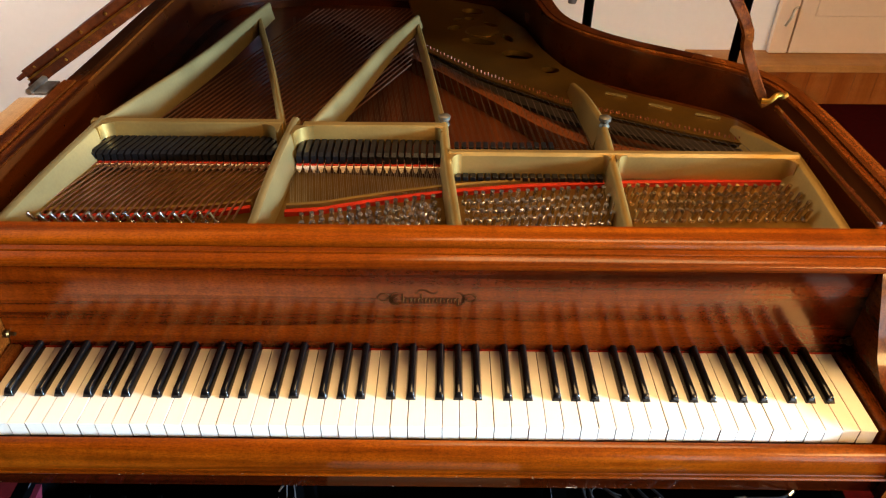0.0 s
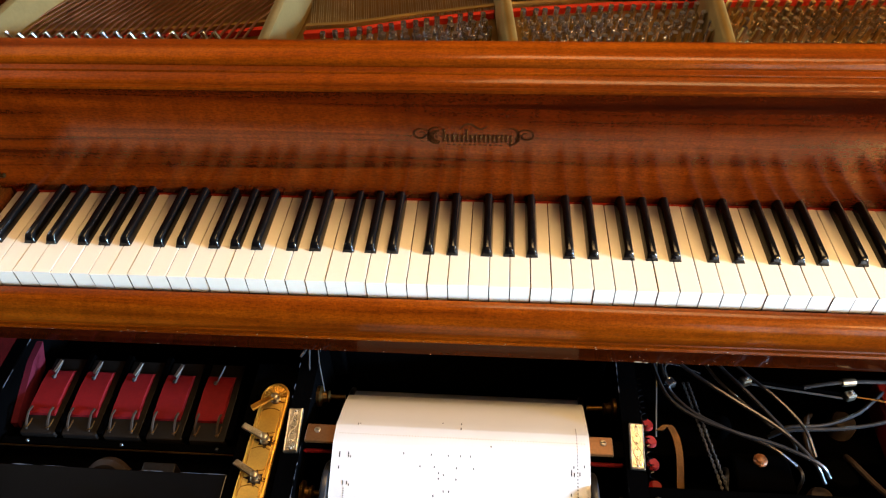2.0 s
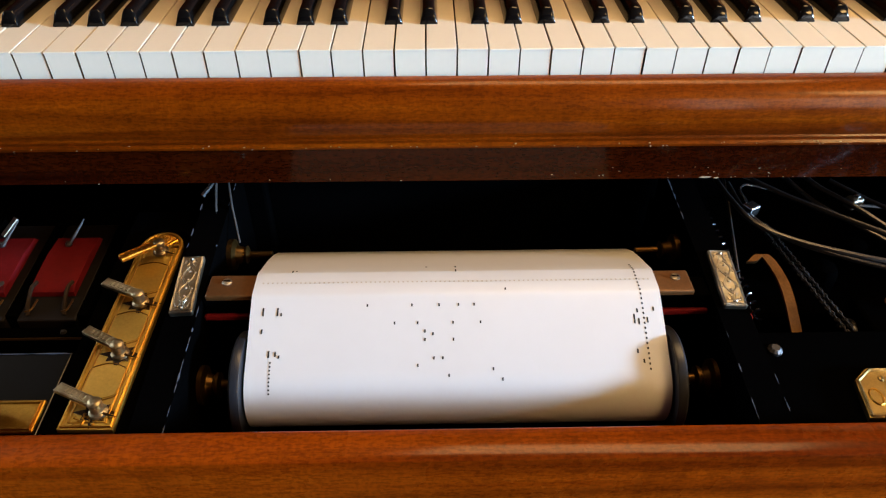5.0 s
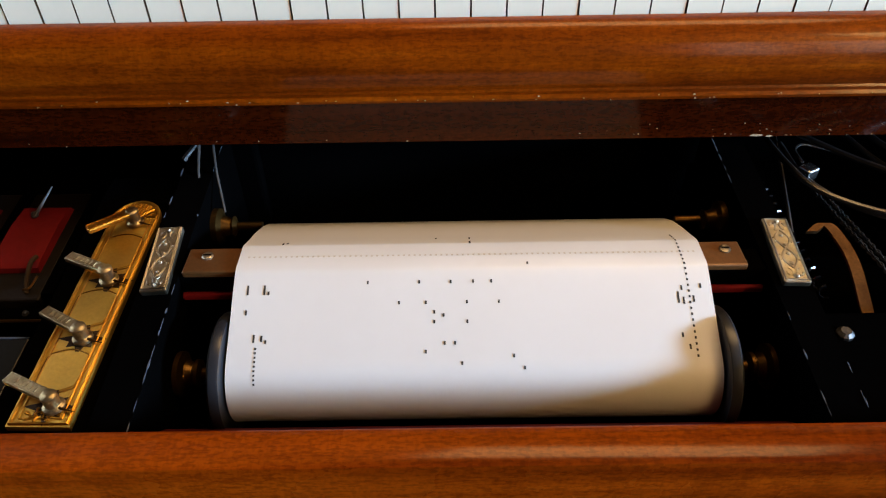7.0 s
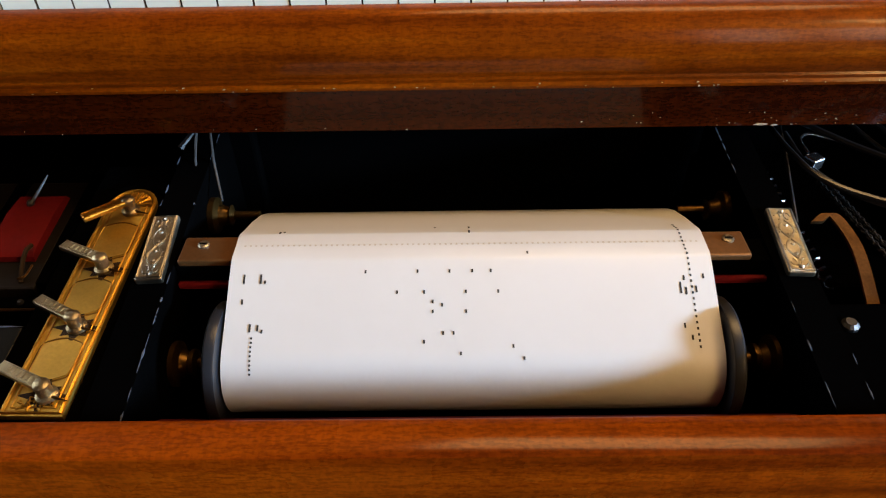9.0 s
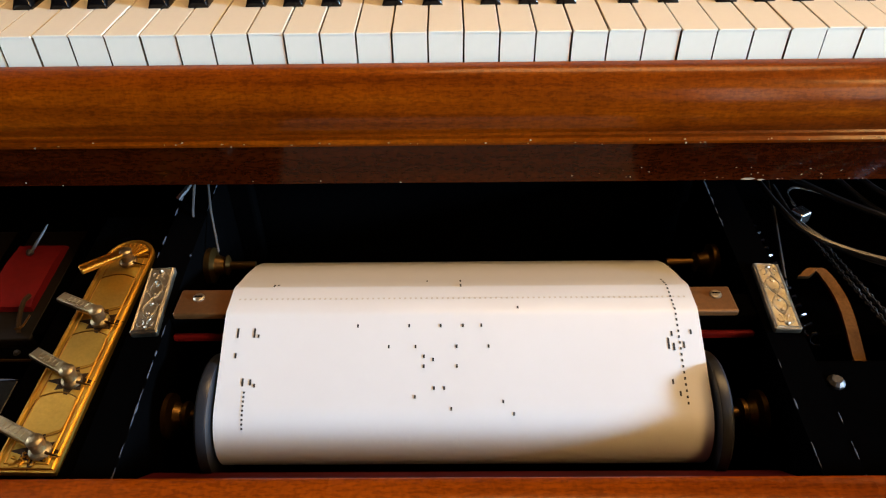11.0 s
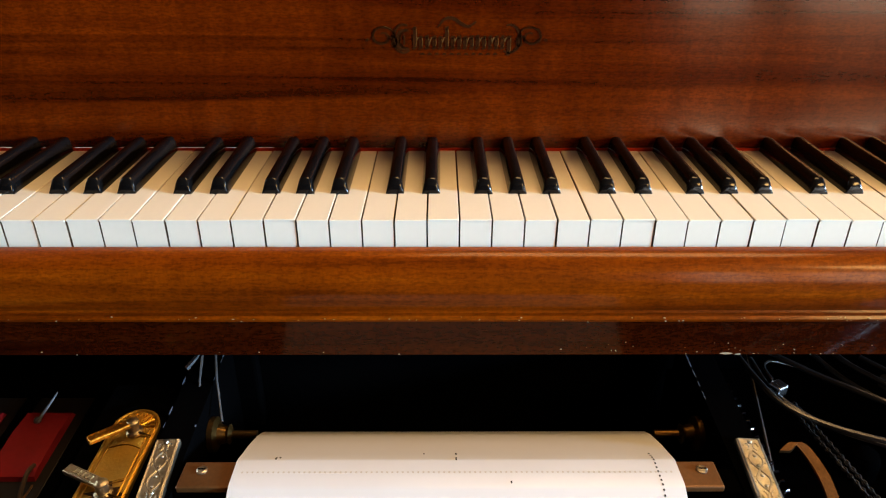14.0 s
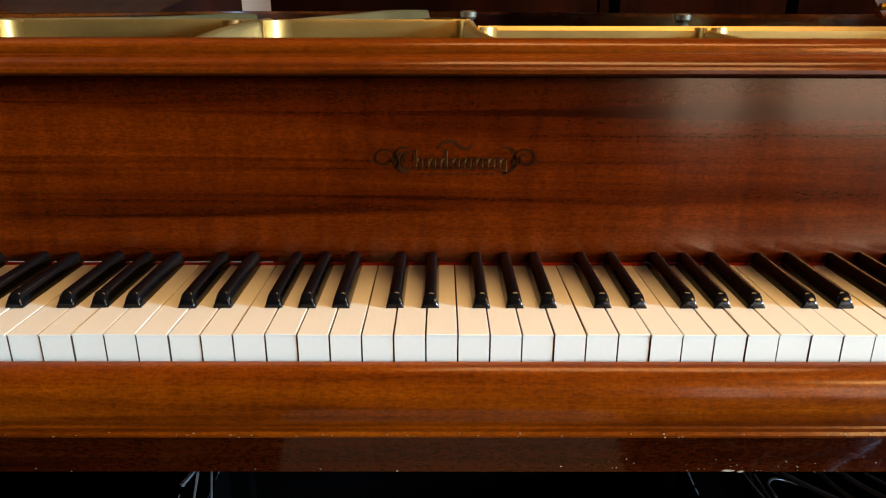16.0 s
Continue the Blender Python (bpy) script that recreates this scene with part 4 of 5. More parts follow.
def oval(cx, cy, a, b, turn=0, n=18):
    return [(cx + a * math.cos(t) * math.cos(turn) - b * math.sin(t) * math.sin(turn), cy + a * math.cos(t) * math.sin(turn) + b * math.sin(t) * math.cos(turn)) for t in (2 * math.pi * k / n for k in range(n))]


hl = [(p.x, p.y) for p in smooth_line([(*p, 0) for p in HITCH], 5)]
back = [(0.625, 0.60), (0.604, 0.650), (0.555, 0.690), (0.502, 0.725), (0.399, 0.796), (0.338, 0.868), (0.297, 0.945), (0.262, 1.06), (0.235, 1.22), (0.16, 1.42), (0.02, 1.50), (-0.09, 1.50), (-0.045, 1.15)]
holes = [oval(0.047, 1.222, 0.024, 0.017, 0.9), oval(0.107, 1.112, 0.046, 0.021, -0.42), oval(0.183, 1.140, 0.012, 0.030, 0.25), oval(0.198, 1.017, 0.040, 0.029, -0.4),
         oval(0.266, 0.916, 0.021, 0.021, -0.5), oval(0.100, 1.375, 0.034, 0.026, -0.7), oval(0.056, 1.292, 0.013, 0.013), oval(0.145, 1.251, 0.025, 0.010, -0.75), oval(0.088, 1.305, 0.015, 0.013)]
hitch = part("hitch_plate", holed(hl + back, holes, 0.877, 0.890), WEB_BRONZE, plate, "bronze casting with cut-out rosette", smooth=True)
part("medallion", lathe([(0.044, 0), (0.044, 0.002), (0.037, 0.004), (0.02, 0.005)], (0.119, 1.190, 0.8905), (0, 0, 1), 28), WEB_BRONZE, hitch, smooth=True)
for x, y in ((0.389, 0.765), (0.468, 0.706), (0.552, 0.660)):
    part("slot_rim", B(-0.024, 0.024, -0.006, 0.006, 0, 0.004, 0.0015, Matrix.Translation((x, y, 0.890)) @ Matrix.Rotation(-0.5, 4, "Z")), LIT_PLATE, hitch, "pale raised slot")
part("front_edge", sweep([(x, y, 0.8845) for x, y in hl], 0.0022, 6), DARK_STRIP, hitch, smooth=True)
hitch_shape = small_mesh("hitch_pin", sweep([(0, 0, 0.889), (0, 0.002, 0.8955)], 0.0017, 5), RED_WOUND)
for k in range(90):
    x, y = on_line(HITCH, k / 89)
    ob = new("hitch_pin", hitch_shape)
    ob.parent = hitch
    ob.location = (x + 0.005, y + 0.010 + 0.005 * (k % 2), 0)
for x, y in ((0.603, 0.235), (0.53, 0.226), (0.42, 0.226)):
    part("plate_screw", lathe([(0.007, 0), (0.007, 0.003), (0.004, 0.005)], (x, y, WEB_Z), (0, 0, 1), 12), BRASS, plate)

# the iron frame and the soundboard fall a little towards the tail
SETTLE = Matrix.Translation((0.0003, -0.0223, 0.0025)) @ Matrix.Rotation(-0.025, 4, "X") @ Matrix.Diagonal((0.984, 1, 1, 1))
CASE = Matrix.Translation((0.0003, -0.0223, 0.0025)) @ Matrix.Diagonal((0.984, 1, 1, 1))
for ob in piano.children:
    kind_name = ob.name.split(".")[0]
    if kind_name in ("inner_rim", "soundboard", "iron_plate"):
        ob.matrix_basis = SETTLE @ ob.matrix_basis
    elif kind_name in ("rim", "rim_cap", "rim_moulding", "rim_ledge", "lid", "lid_hinge", "lid_prop", "prop_latch", "prop_rail"):
        ob.matrix_basis = CASE @ ob.matrix_basis

# ---- the pull-out player drawer under the key bed ----
drawer = thing("player_drawer", "black player drawer with brass levers and rubber hoses, pulled out", "drawer", (0, -0.0035, 0.0035))


def slope(bm, k=0.08):
    """The deck falls a little towards the front."""
    for v in bm.verts:
        v.co.z += k * (v.co.y + 0.1)
    return bm


RAIL = [(-0.262, 0.50), (-0.262, 0.592), (-0.2605, 0.5955), (-0.257, 0.597), (-0.241, 0.597), (-0.2385, 0.5955), (-0.2380, 0.592), (-0.2380, 0.50)]
part("front_rail", extrude_x(RAIL, -0.62, 0.62), MAHOGANY_FRONT, drawer, "polished mahogany drawer front", smooth=True)
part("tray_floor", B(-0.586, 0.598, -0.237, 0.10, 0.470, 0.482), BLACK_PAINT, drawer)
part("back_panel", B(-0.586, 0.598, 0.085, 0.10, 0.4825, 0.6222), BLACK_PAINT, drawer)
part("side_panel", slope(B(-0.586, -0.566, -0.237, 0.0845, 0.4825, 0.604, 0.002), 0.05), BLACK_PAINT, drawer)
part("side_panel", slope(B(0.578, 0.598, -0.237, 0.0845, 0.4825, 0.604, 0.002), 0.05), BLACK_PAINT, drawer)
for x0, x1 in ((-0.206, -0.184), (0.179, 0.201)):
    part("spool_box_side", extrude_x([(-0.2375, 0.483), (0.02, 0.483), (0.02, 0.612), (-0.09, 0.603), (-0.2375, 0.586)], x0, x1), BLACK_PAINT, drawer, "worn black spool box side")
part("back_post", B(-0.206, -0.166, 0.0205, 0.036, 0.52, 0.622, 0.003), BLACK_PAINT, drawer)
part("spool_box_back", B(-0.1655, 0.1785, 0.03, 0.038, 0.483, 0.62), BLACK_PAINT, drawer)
for k, (dx, dy) in enumerate(((0, 0), (0.008, 0.004))):
    part("spring_wire", sweep([(-0.198 + dx, -0.002 + dy, 0.620), (-0.194 + dx * 1.6, -0.03, 0.610), (-0.189 + dx * 2, -0.055, 0.592)], 0.0009, 6), DULL_WIRE, drawer, "thin bright spring wire")
part("spring_wire", sweep(smooth_line([(-0.207, -0.02, 0.613), (-0.2, -0.008, 0.618), (-0.196, 0.004, 0.62), (-0.19, 0.012, 0.618)], 4), 0.002, 6), STEEL, drawer)

# left deck with the gilt lever plate
part("lever_deck", slope(B(-0.262, -0.2065, -0.2375, -0.022, 0.545, 0.594, 0.002)), BLACK_PAINT, drawer)
arc = [(-0.2285 + 0.0235 * math.cos(a), -0.070 + 0.0235 * math.sin(a), 0.594) for a in [math.pi * k / 14 for k in range(15)]]
part("deck_rim", slope(sweep(arc, 0.003, 6)), BLACK_PAINT, drawer, smooth=True)
outline = [(-0.2445, -0.229), (-0.2105, -0.229), (-0.2125, -0.07)] + [(-0.2290 + 0.0165 * math.cos(a), -0.07 + 0.0175 * math.sin(a)) for a in [math.pi * k / 12 for k in range(1, 12)]] + [(-0.2455, -0.07)]
lever_plate = part("lever_plate", slope(extrude_z(outline, 0.594, 0.5975)), GILT_FLAT, drawer, "gilt brass lever plate with raised ornament", smooth=True)
rim = [(x * 1 + (-0.2285 - x) * 0.10, y + (-0.15 - y) * 0.022, 0.5978) for x, y in outline]
part("bead", slope(sweep(rim + rim[:1], 0.0009, 5)), BRASS, lever_plate)
rim2 = [(x + (-0.2285 - x) * 0.32, y + (-0.15 - y) * 0.06, 0.5976) for x, y in outline]
part("bead", slope(sweep(rim2 + rim2[:1], 0.0005, 5)), BRASS, lever_plate)
for a in [math.pi * (0.04 + 0.92 * k / 10) for k in range(11)]:
    part("bead", slope(sweep([(-0.2288 + 0.004 * math.cos(a), -0.071 + 0.004 * math.sin(a), 0.5976), (-0.2288 + 0.0135 * math.cos(a), -0.071 + 0.0142 * math.sin(a), 0.5977)], lambda t: 0.0006 + 0.0006 * t, 5)), BRASS, lever_plate)
for y0, y1 in ((-0.2085, -0.1795), (-0.1640, -0.1345), (-0.1190, -0.0860)):
    w, c = 0.0118, 0.006
    loop = [(-0.2285 + sx * (w - dx), y) for sx, y, dx in ((-1, y0 + c, 0), (-1, y1 - c, 0), (-1, y1 - 0.002, 0.004), (0, y1, w), (1, y1 - 0.002, 0.004), (1, y1 - c, 0), (1, y0 + c, 0), (1, y0 + 0.002, 0.004), (0, y0, w), (-1, y0 + 0.002, 0.004))]
    line = smooth_line([(x, y, 0.5976) for x, y in loop + loop[:1]], 4)
    part("panel_line", slope(sweep(line, 0.00042, 5)), AGED_BRASS, lever_plate, "raised panel line")
    part("panel", slope(extrude_z([(p.x * 0.93 - 0.016, p.y + ((y0 + y1) / 2 - p.y) * 0.10) for p in line[:-1]], 0.5973, 0.5979)), GILT_FLAT, lever_plate, "polished gilt panel", smooth=True)
for cy in (-0.217, -0.172, -0.127):
    star = [(-0.2255 + r * 1.25 * math.cos(k * math.pi / 8), cy + r * math.sin(k * math.pi / 8)) for k, r in zip(range(16), (0.0115, 0.006, 0.0085, 0.0055) * 4)]
    part("engraving", slope(extrude_z(star, 0.5972, 0.59775)), TARNISH, lever_plate, "dark tarnished ornament round the pivot")
for i in range(14):
    a, r = i * 2.4, 0.0026 * math.sqrt(i)
    for cy, col in ((-0.2215, 0.5),):
        x, y = -0.2285 + r * math.cos(a), cy + r * math.sin(a) * col
        part("ornament", slope(sweep(smooth_line([(x, y, 0.5977), (x + 0.0016 * math.cos(a + 1.2), y + 0.0016 * math.sin(a + 1.2), 0.5979), (x + 0.0025 * math.cos(a + 2.6), y + 0.0025 * math.sin(a + 2.6), 0.5977)], 3), 0.0006, 4)), BRASS, lever_plate)
for (px, py), (tx, ty), m in (((-0.227, -0.075), (-0.247, -0.092), BRASS), ((-0.226, -0.127), (-0.251, -0.116), LEVER_METAL), ((-0.225, -0.172), (-0.248, -0.160), LEVER_METAL), ((-0.223, -0.217), (-0.248, -0.206), LEVER_METAL)):
    dz = 0.08 * (py + 0.1)
    post = part("lever", lathe([(0.0058, 0), (0.0058, 0.0020), (0.0040, 0.0030), (0.0040, 0.0080), (0.0044, 0.0086), (0.0044, 0.0102), (0.0034, 0.0110), (0.0012, 0.0112)], (px, py, 0.5975 + dz), (0, 0, 1), 14), LEVER_METAL, lever_plate, "small embossed brass lever", smooth=True)
    d = Vector((tx - px, ty - py, 0))
    m4 = Matrix.Translation((px, py, 0.606 + dz)) @ Matrix.Rotation(math.atan2(d.y, d.x), 4, "Z")
    bm = box(bmesh.new(), -0.003, d.length + 0.003, -0.0036, 0.0036, -0.0012, 0.0022, 0.0008, m4)
    box(bm, 0.0060, d.length + 0.0022, -0.0030, -0.0024, 0.0020, 0.0026, 0, m4), box(bm, 0.0060, d.length + 0.0022, 0.0024, 0.0030, 0.0020, 0.0026, 0, m4)
    for i in range(5):
        box(bm, 0.0075 + i * 0.0036, 0.0092 + i * 0.0036, -0.0016, 0.0016, 0.0020, 0.0027, 0, m4)
    part("lever_bar", bm, m, lever_plate, "worn lever bar with raised lettering strokes")
    part("pointer", sweep([(px + 0.004, py - 0.002, 0.5995 + dz), (px + 0.013, py - 0.004, 0.599 + dz)], lambda t: 0.0008 * (1 - t) + 0.0002, 6), OLD_BRASS, lever_plate)

pivot = Vector((-0.2285, -0.07, 0))
lever_plate.matrix_basis = Matrix.Translation(pivot) @ Matrix.Rotation(-0.03, 4, "Z") @ Matrix.Translation(-pivot)

# embossed nickel plates on the spool box sides
for cx, lean in ((-0.196, 0.06), (0.1925, -0.06)):
    m4 = Matrix.Translation((cx, -0.116, 0.6020)) @ Matrix.Rotation(lean, 4, "Z") @ Matrix.Rotation(radians(5.5), 4, "X")
    np_ = part("corner_plate", box(bmesh.new(), -0.0082, 0.0082, -0.0272, 0.0272, -0.0025, 0.0025, 0.0012, m4), NICKEL, drawer, "embossed nickel plate with scrollwork")

    def put(pts, r=0.0008):
        part("scrollwork", sweep([m4 @ Vector((x, y, 0.0026)) for x, y in pts], r, 5), NICKEL, np_)

    put([(-0.0068, -0.0258), (0.0068, -0.0258), (0.0068, 0.0258), (-0.0068, 0.0258), (-0.0068, -0.0258)])
    # two interlaced vines, leaf loops at both ends and buds between
    for s in (-1, 1):
        put([(s * 0.0042 * math.sin(v * 0.42), -0.0165 + 0.0022 * v) for v in range(16)], 0.0007)
        for e in (-1, 1):
            put([(s * (0.0030 + 0.0018 * math.cos(a)), e * (0.0195 + 0.0030 * math.sin(a))) for a in [k * 0.6 for k in range(9)]], 0.0006)
            put([(s * (0.0052 - 0.0010 * math.cos(a)), e * (0.0075 + 0.0024 * math.sin(a))) for a in [k * 0.8 - 1.6 for k in range(6)]], 0.0005)
    for y in (-0.0125, -0.0045, 0.0035, 0.0115):
        part("scrollwork", lathe([(0.0014, 0), (0.0011, 0.0007), (0.0004, 0.0010)], m4 @ Vector((0, y, 0.0025)), (0, 0, 1), 8), NICKEL, np_)
    for y in (-0.0232, 0.0232):
        part("scrollwork", lathe([(0.0016, 0), (0.0016, 0.0008), (0.001, 0.0018)], m4 @ Vector((0, y, 0.0025)), (0, 0, 1), 10), NICKEL, np_)

# tracker bar
bar = part("tracker_bar", B(-0.181, 0.166, -0.1290, -0.1065, 0.5982, 0.6030, 0.0012), TRACKER, drawer, "brass-brown tracker bar")
part("bar_support", B(-0.1838, 0.1788, -0.128, -0.108, 0.572, 0.5978, 0.001), BLACK_PAINT, drawer)
part("red_cord", B(-0.1838, 0.1788, -0.1325, -0.1285, 0.582, 0.587, 0.0015), RED_CLOTH, drawer, "dark red felt strip")
for x in (-0.168, 0.1555):
    part("screw", lathe([(0.0036, 0), (0.0036, 0.0008), (0.0024, 0.0014)], (x, -0.1145, 0.603), (0, 0, 1), 14), NICKEL, bar)
    part("screw_slot", B(x - 0.0024, x + 0.0024, -0.1149, -0.1141, 0.6040, 0.6048), BLACK_PAINT, bar)
# spindles and hubs
for s, x in ((1, -0.1838), (-1, 0.1788)):
    part("hub", lathe([(0.014, 0), (0.014, 0.003), (0.009, 0.005), (0.007, 0.009), (0.009, 0.0105), (0.009, 0.013), (0.004, 0.0145), (0.004, 0.026)], (x, -0.167, 0.553), (s, 0, 0), 24), OLD_BRASS, drawer, "tarnished brass spool hub", smooth=True)
    part("hub", lathe([(0.013, 0), (0.013, 0.004), (0.008, 0.006), (0.006, 0.012), (0.0075, 0.014), (0.003, 0.016), (0.003, 0.034)], (x, -0.052, 0.577), (s, 0, 0), 24), OLD_BRASS, drawer, "tarnished brass spool hub", smooth=True)

# bellows on the left
for i, x in enumerate((-0.541, -0.4885, -0.4355, -0.3825, -0.3295)):
    z = 0.578
    bl = part("bellows", slope(B(x, x + 0.044, -0.118, -0.012, z - 0.022, z - 0.006, 0.0015)), GREY_WOOD, drawer, "small bellows with dark red cloth")
    bm = extrude_x([(-0.094, z - 0.006), (-0.0935, z - 0.002), (-0.090, z), (-0.055, z + 0.0012), (-0.034, z - 0.001), (-0.030, z - 0.006)], x + 0.002, x + 0.0355)
    part("cloth", slope(bm), RED_CLOTH, bl, "dark red rubberised cloth", smooth=True)
    for dx in (0.007, 0.034):
        part("clip", slope(sweep(smooth_line([(x + dx, -0.088, z + 0.003), (x + dx, -0.096, z + 0.005), (x + dx - 0.001, -0.106, z - 0.001), (x + dx, -0.113, z - 0.0055)], 4), 0.0016, 6)), LEATHER, bl)
        part("clip", slope(sweep(smooth_line([(x + dx + 0.003, -0.100, z - 0.003), (x + dx + 0.002, -0.110, z - 0.003), (x + dx - 0.002, -0.112, z - 0.003)], 4), 0.0008, 5)), OLD_BRASS, bl)
    part("hook", slope(sweep(smooth_line([(x + 0.016, -0.046, z + 0.002), (x + 0.020, -0.038, z + 0.007), (x + 0.023, -0.032, z + 0.0105), (x + 0.0245, -0.027, z + 0.0125)], 4), lambda t: 0.0014 - 0.0009 * t, 7)), DULL_WIRE, bl, "bent wire hook")
    if i < 4:
        m4 = Matrix.Translation((x + 0.021, -0.036, z + 0.0125)) @ Matrix.Rotation(0.95, 4, "Z") @ Matrix.Rotation(-0.5, 4, "Y")
        part("hook_clip", slope(box(bmesh.new(), -0.0085, 0.0085, -0.0022, 0.0022, -0.0008, 0.0008, 0.0004, m4)), NICKEL, bl, "bright flattened metal clip")
    part("hook_nut", slope(lathe([(0.0026, 0), (0.0026, 0.003), (0.0012, 0.005)], (x + 0.0145, -0.044, z - 0.001), (0, 0, 1), 8)), DARK_STEEL, bl)
    part("spacer", slope(B(x + 0.044, x + 0.0518, -0.115, -0.005, z - 0.03, z - 0.004, 0.001)), BLACK_PAINT, drawer)
part("bellows_bar", slope(B(-0.562, -0.264, -0.128, -0.119, 0.548, 0.566, 0.001)), BLACK_PAINT, drawer)
part("bar_wire", slope(sweep([(-0.56, -0.131, 0.567), (-0.268, -0.131, 0.567)], 0.0010, 6)), OLD_BRASS, drawer)
for i in range(3):
    part("bar_screw", slope(lathe([(0.0024, 0), (0.0015, 0.0016)], (-0.53 + 0.118 * i, -0.124, 0.566), (0, 0, 1), 8)), DARK_STEEL, drawer)
part("linkage", slope(sweep(smooth_line([(-0.45, -0.16, 0.54), (-0.43, -0.15, 0.56), (-0.41, -0.15, 0.565), (-0.395, -0.158, 0.56)], 5), 0.009, 8)), LEATHER, drawer, "brown leather tube")
part("linkage", slope(B(-0.375, -0.335, -0.16, -0.145, 0.55, 0.57, 0.002)), GREY_WOOD, drawer)
part("side_cloth", slope(extrude_x([(-0.10, 0.55), (-0.02, 0.56), (0.0, 0.59), (-0.03, 0.588), (-0.10, 0.562)], -0.5655, -0.557)), plain("purple_red_cloth", (0.07, 0.004, 0.012), 0.7, 0, 0, 0.5, 80, 0.3, 0.15), drawer, "dark crimson cloth flap", smooth=True)
# black box with a knob plate
part("valve_box", slope(B(-0.5655, -0.2625, -0.2375, -0.168, 0.50, 0.594, 0.0008)), BLACK_GLOSS, drawer, "glossy black box")
knob_plate = part("knob_plate", slope(B(-0.372, -0.2635, -0.2300, -0.2065, 0.5945, 0.5975, 0.001)), BRASS, drawer, "gilt brass plate with two black knobs")
part("bead", slope(sweep([(-0.3695, -0.2278, 0.5976), (-0.2658, -0.2278, 0.5976), (-0.2658, -0.2088, 0.5976), (-0.3695, -0.2088, 0.5976), (-0.3695, -0.2278, 0.5976)], 0.0011, 5)), BRASS, knob_plate)
for x in (-0.335, -0.292):
    part("knob", slope(lathe([(0.003, 0), (0.003, 0.004), (0.0065, 0.006), (0.0075, 0.010), (0.006, 0.014), (0.002, 0.016)], (x, -0.2185, 0.5975), (0, 0, 1), 16)), EBONY, knob_plate, "round black knob", smooth=True)

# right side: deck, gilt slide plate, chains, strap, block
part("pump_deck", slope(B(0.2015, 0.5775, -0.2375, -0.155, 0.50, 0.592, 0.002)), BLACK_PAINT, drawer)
frame_pts = [(0.249, -0.228), (0.349, -0.228), (0.347, -0.208), (0.333, -0.191), (0.263, -0.191), (0.252, -0.200)]
hole = [(0.270, -0.2185), (0.270, -0.207), (0.330, -0.207), (0.330, -0.2185)]
slide = part("slide_plate", slope(holed(frame_pts, [hole], 0.5925, 0.5965)), PALE_GILT, drawer, "pale gilt brass plate with a sliding pointer")
part("bead", slope(sweep([(x * 0.965 + 0.0104, y * 0.92 - 0.0168, 0.5966) for x, y in frame_pts + frame_pts[:1]], 0.0012, 5)), PALE_GILT, slide)
for k in range(6):
    x = 0.269 + k * 0.012
    part("ornament", slope(lathe([(0.0022, 0), (0.0018, 0.001), (0.0006, 0.0014)], (x, -0.1995, 0.5965), (0, 0, 1), 8)), PALE_GILT, slide)
for x in (0.260, 0.339):
    part("ornament", slope(sweep([(a, b, 0.5967) for a, b in oval(x, -0.213, 0.004, 0.006, 0, 12)] + [(x + 0.004, -0.213, 0.5967)], 0.0008, 5)), BRASS, slide)
part("pointer", slope(box(bmesh.new(), 0.306, 0.3125, -0.219, -0.205, 0.594, 0.600, 0.001)), BRASS, slide)
part("deck_screw", lathe([(0.005, 0), (0.005, 0.002), (0.003, 0.004)], (0.211, -0.172, 0.586), (0, 0, 1), 12), DARK_STEEL, drawer, "bright screw head")
bandline = smooth_line([(0.222, -0.090, 0.594), (0.232, -0.084, 0.596), (0.239, -0.094, 0.592), (0.242, -0.115, 0.586), (0.240, -0.152, 0.572)], 6)
bm = bmesh.new()
rows = [[bm.verts.new(p + Vector((s, 0, q))) for s, q in ((-0.0038, 0), (0.0038, 0), (0.0038, 0.0022), (-0.0038, 0.0022))] for p in bandline]
for a, b in zip(rows, rows[1:]):
    for i in range(4):
        bm.faces.new((a[i], a[(i + 1) % 4], b[(i + 1) % 4], b[i]))
bm.faces.new(rows[0]), bm.faces.new(rows[-1])
part("strap", bm, plain("tarnished_brass", (0.15, 0.08, 0.032), 0.42, 1.0, 0, 0.8, 160, 0.4, 0.5, (0.035, 0.017, 0.007)), drawer, "curved tarnished brass strap", smooth=True)
for y, z in ((-0.06, 0.566), (-0.085, 0.570), (-0.112, 0.566), (-0.138, 0.562)):
    part("pouch", lathe([(0.006, 0), (0.008, 0.004), (0.006, 0.008)], (0.217, y, z - 0.012), (0.3, 0, 1), 12), RED_PAINT, drawer, "red round pouch", smooth=True)
link_shape = small_mesh("chain_link", sweep([(0.0014 * math.cos(a), 0.0026 * math.sin(a), 0.0007 * math.cos(a)) for a in (0, 1.05, 2.1, 3.14, 4.19, 5.24, 6.28)], 0.0006, 4), DARK_STEEL)
for k in range(2):
    c0, c1 = Vector((0.271 + 0.0058 * k, 0.0, 0.5615)), Vector((0.290 + 0.0058 * k, -0.142, 0.5615))
    chain = part("chain", sweep([c0, c1], 0.0005, 4), DARK_STEEL, drawer, "thin steel link chain")
    for i in range(44):
        ob = new("chain_link", link_shape)
        ob.parent = chain
        ob.location = c0.lerp(c1, i / 43)
        ob.rotation_euler = (0.2 * math.sin(i), 1.57 * (i % 2), 0.11)
helix = [(0.206 + 0.003 * math.cos(a), lerp(-0.02, -0.15, a / 100), 0.596 + 0.003 * math.sin(a)) for a in [k * 0.9 for k in range(112)]]
part("coil_spring", sweep(helix, 0.0008, 4), BLACK_GLOSS, drawer, "dark coil of wire")
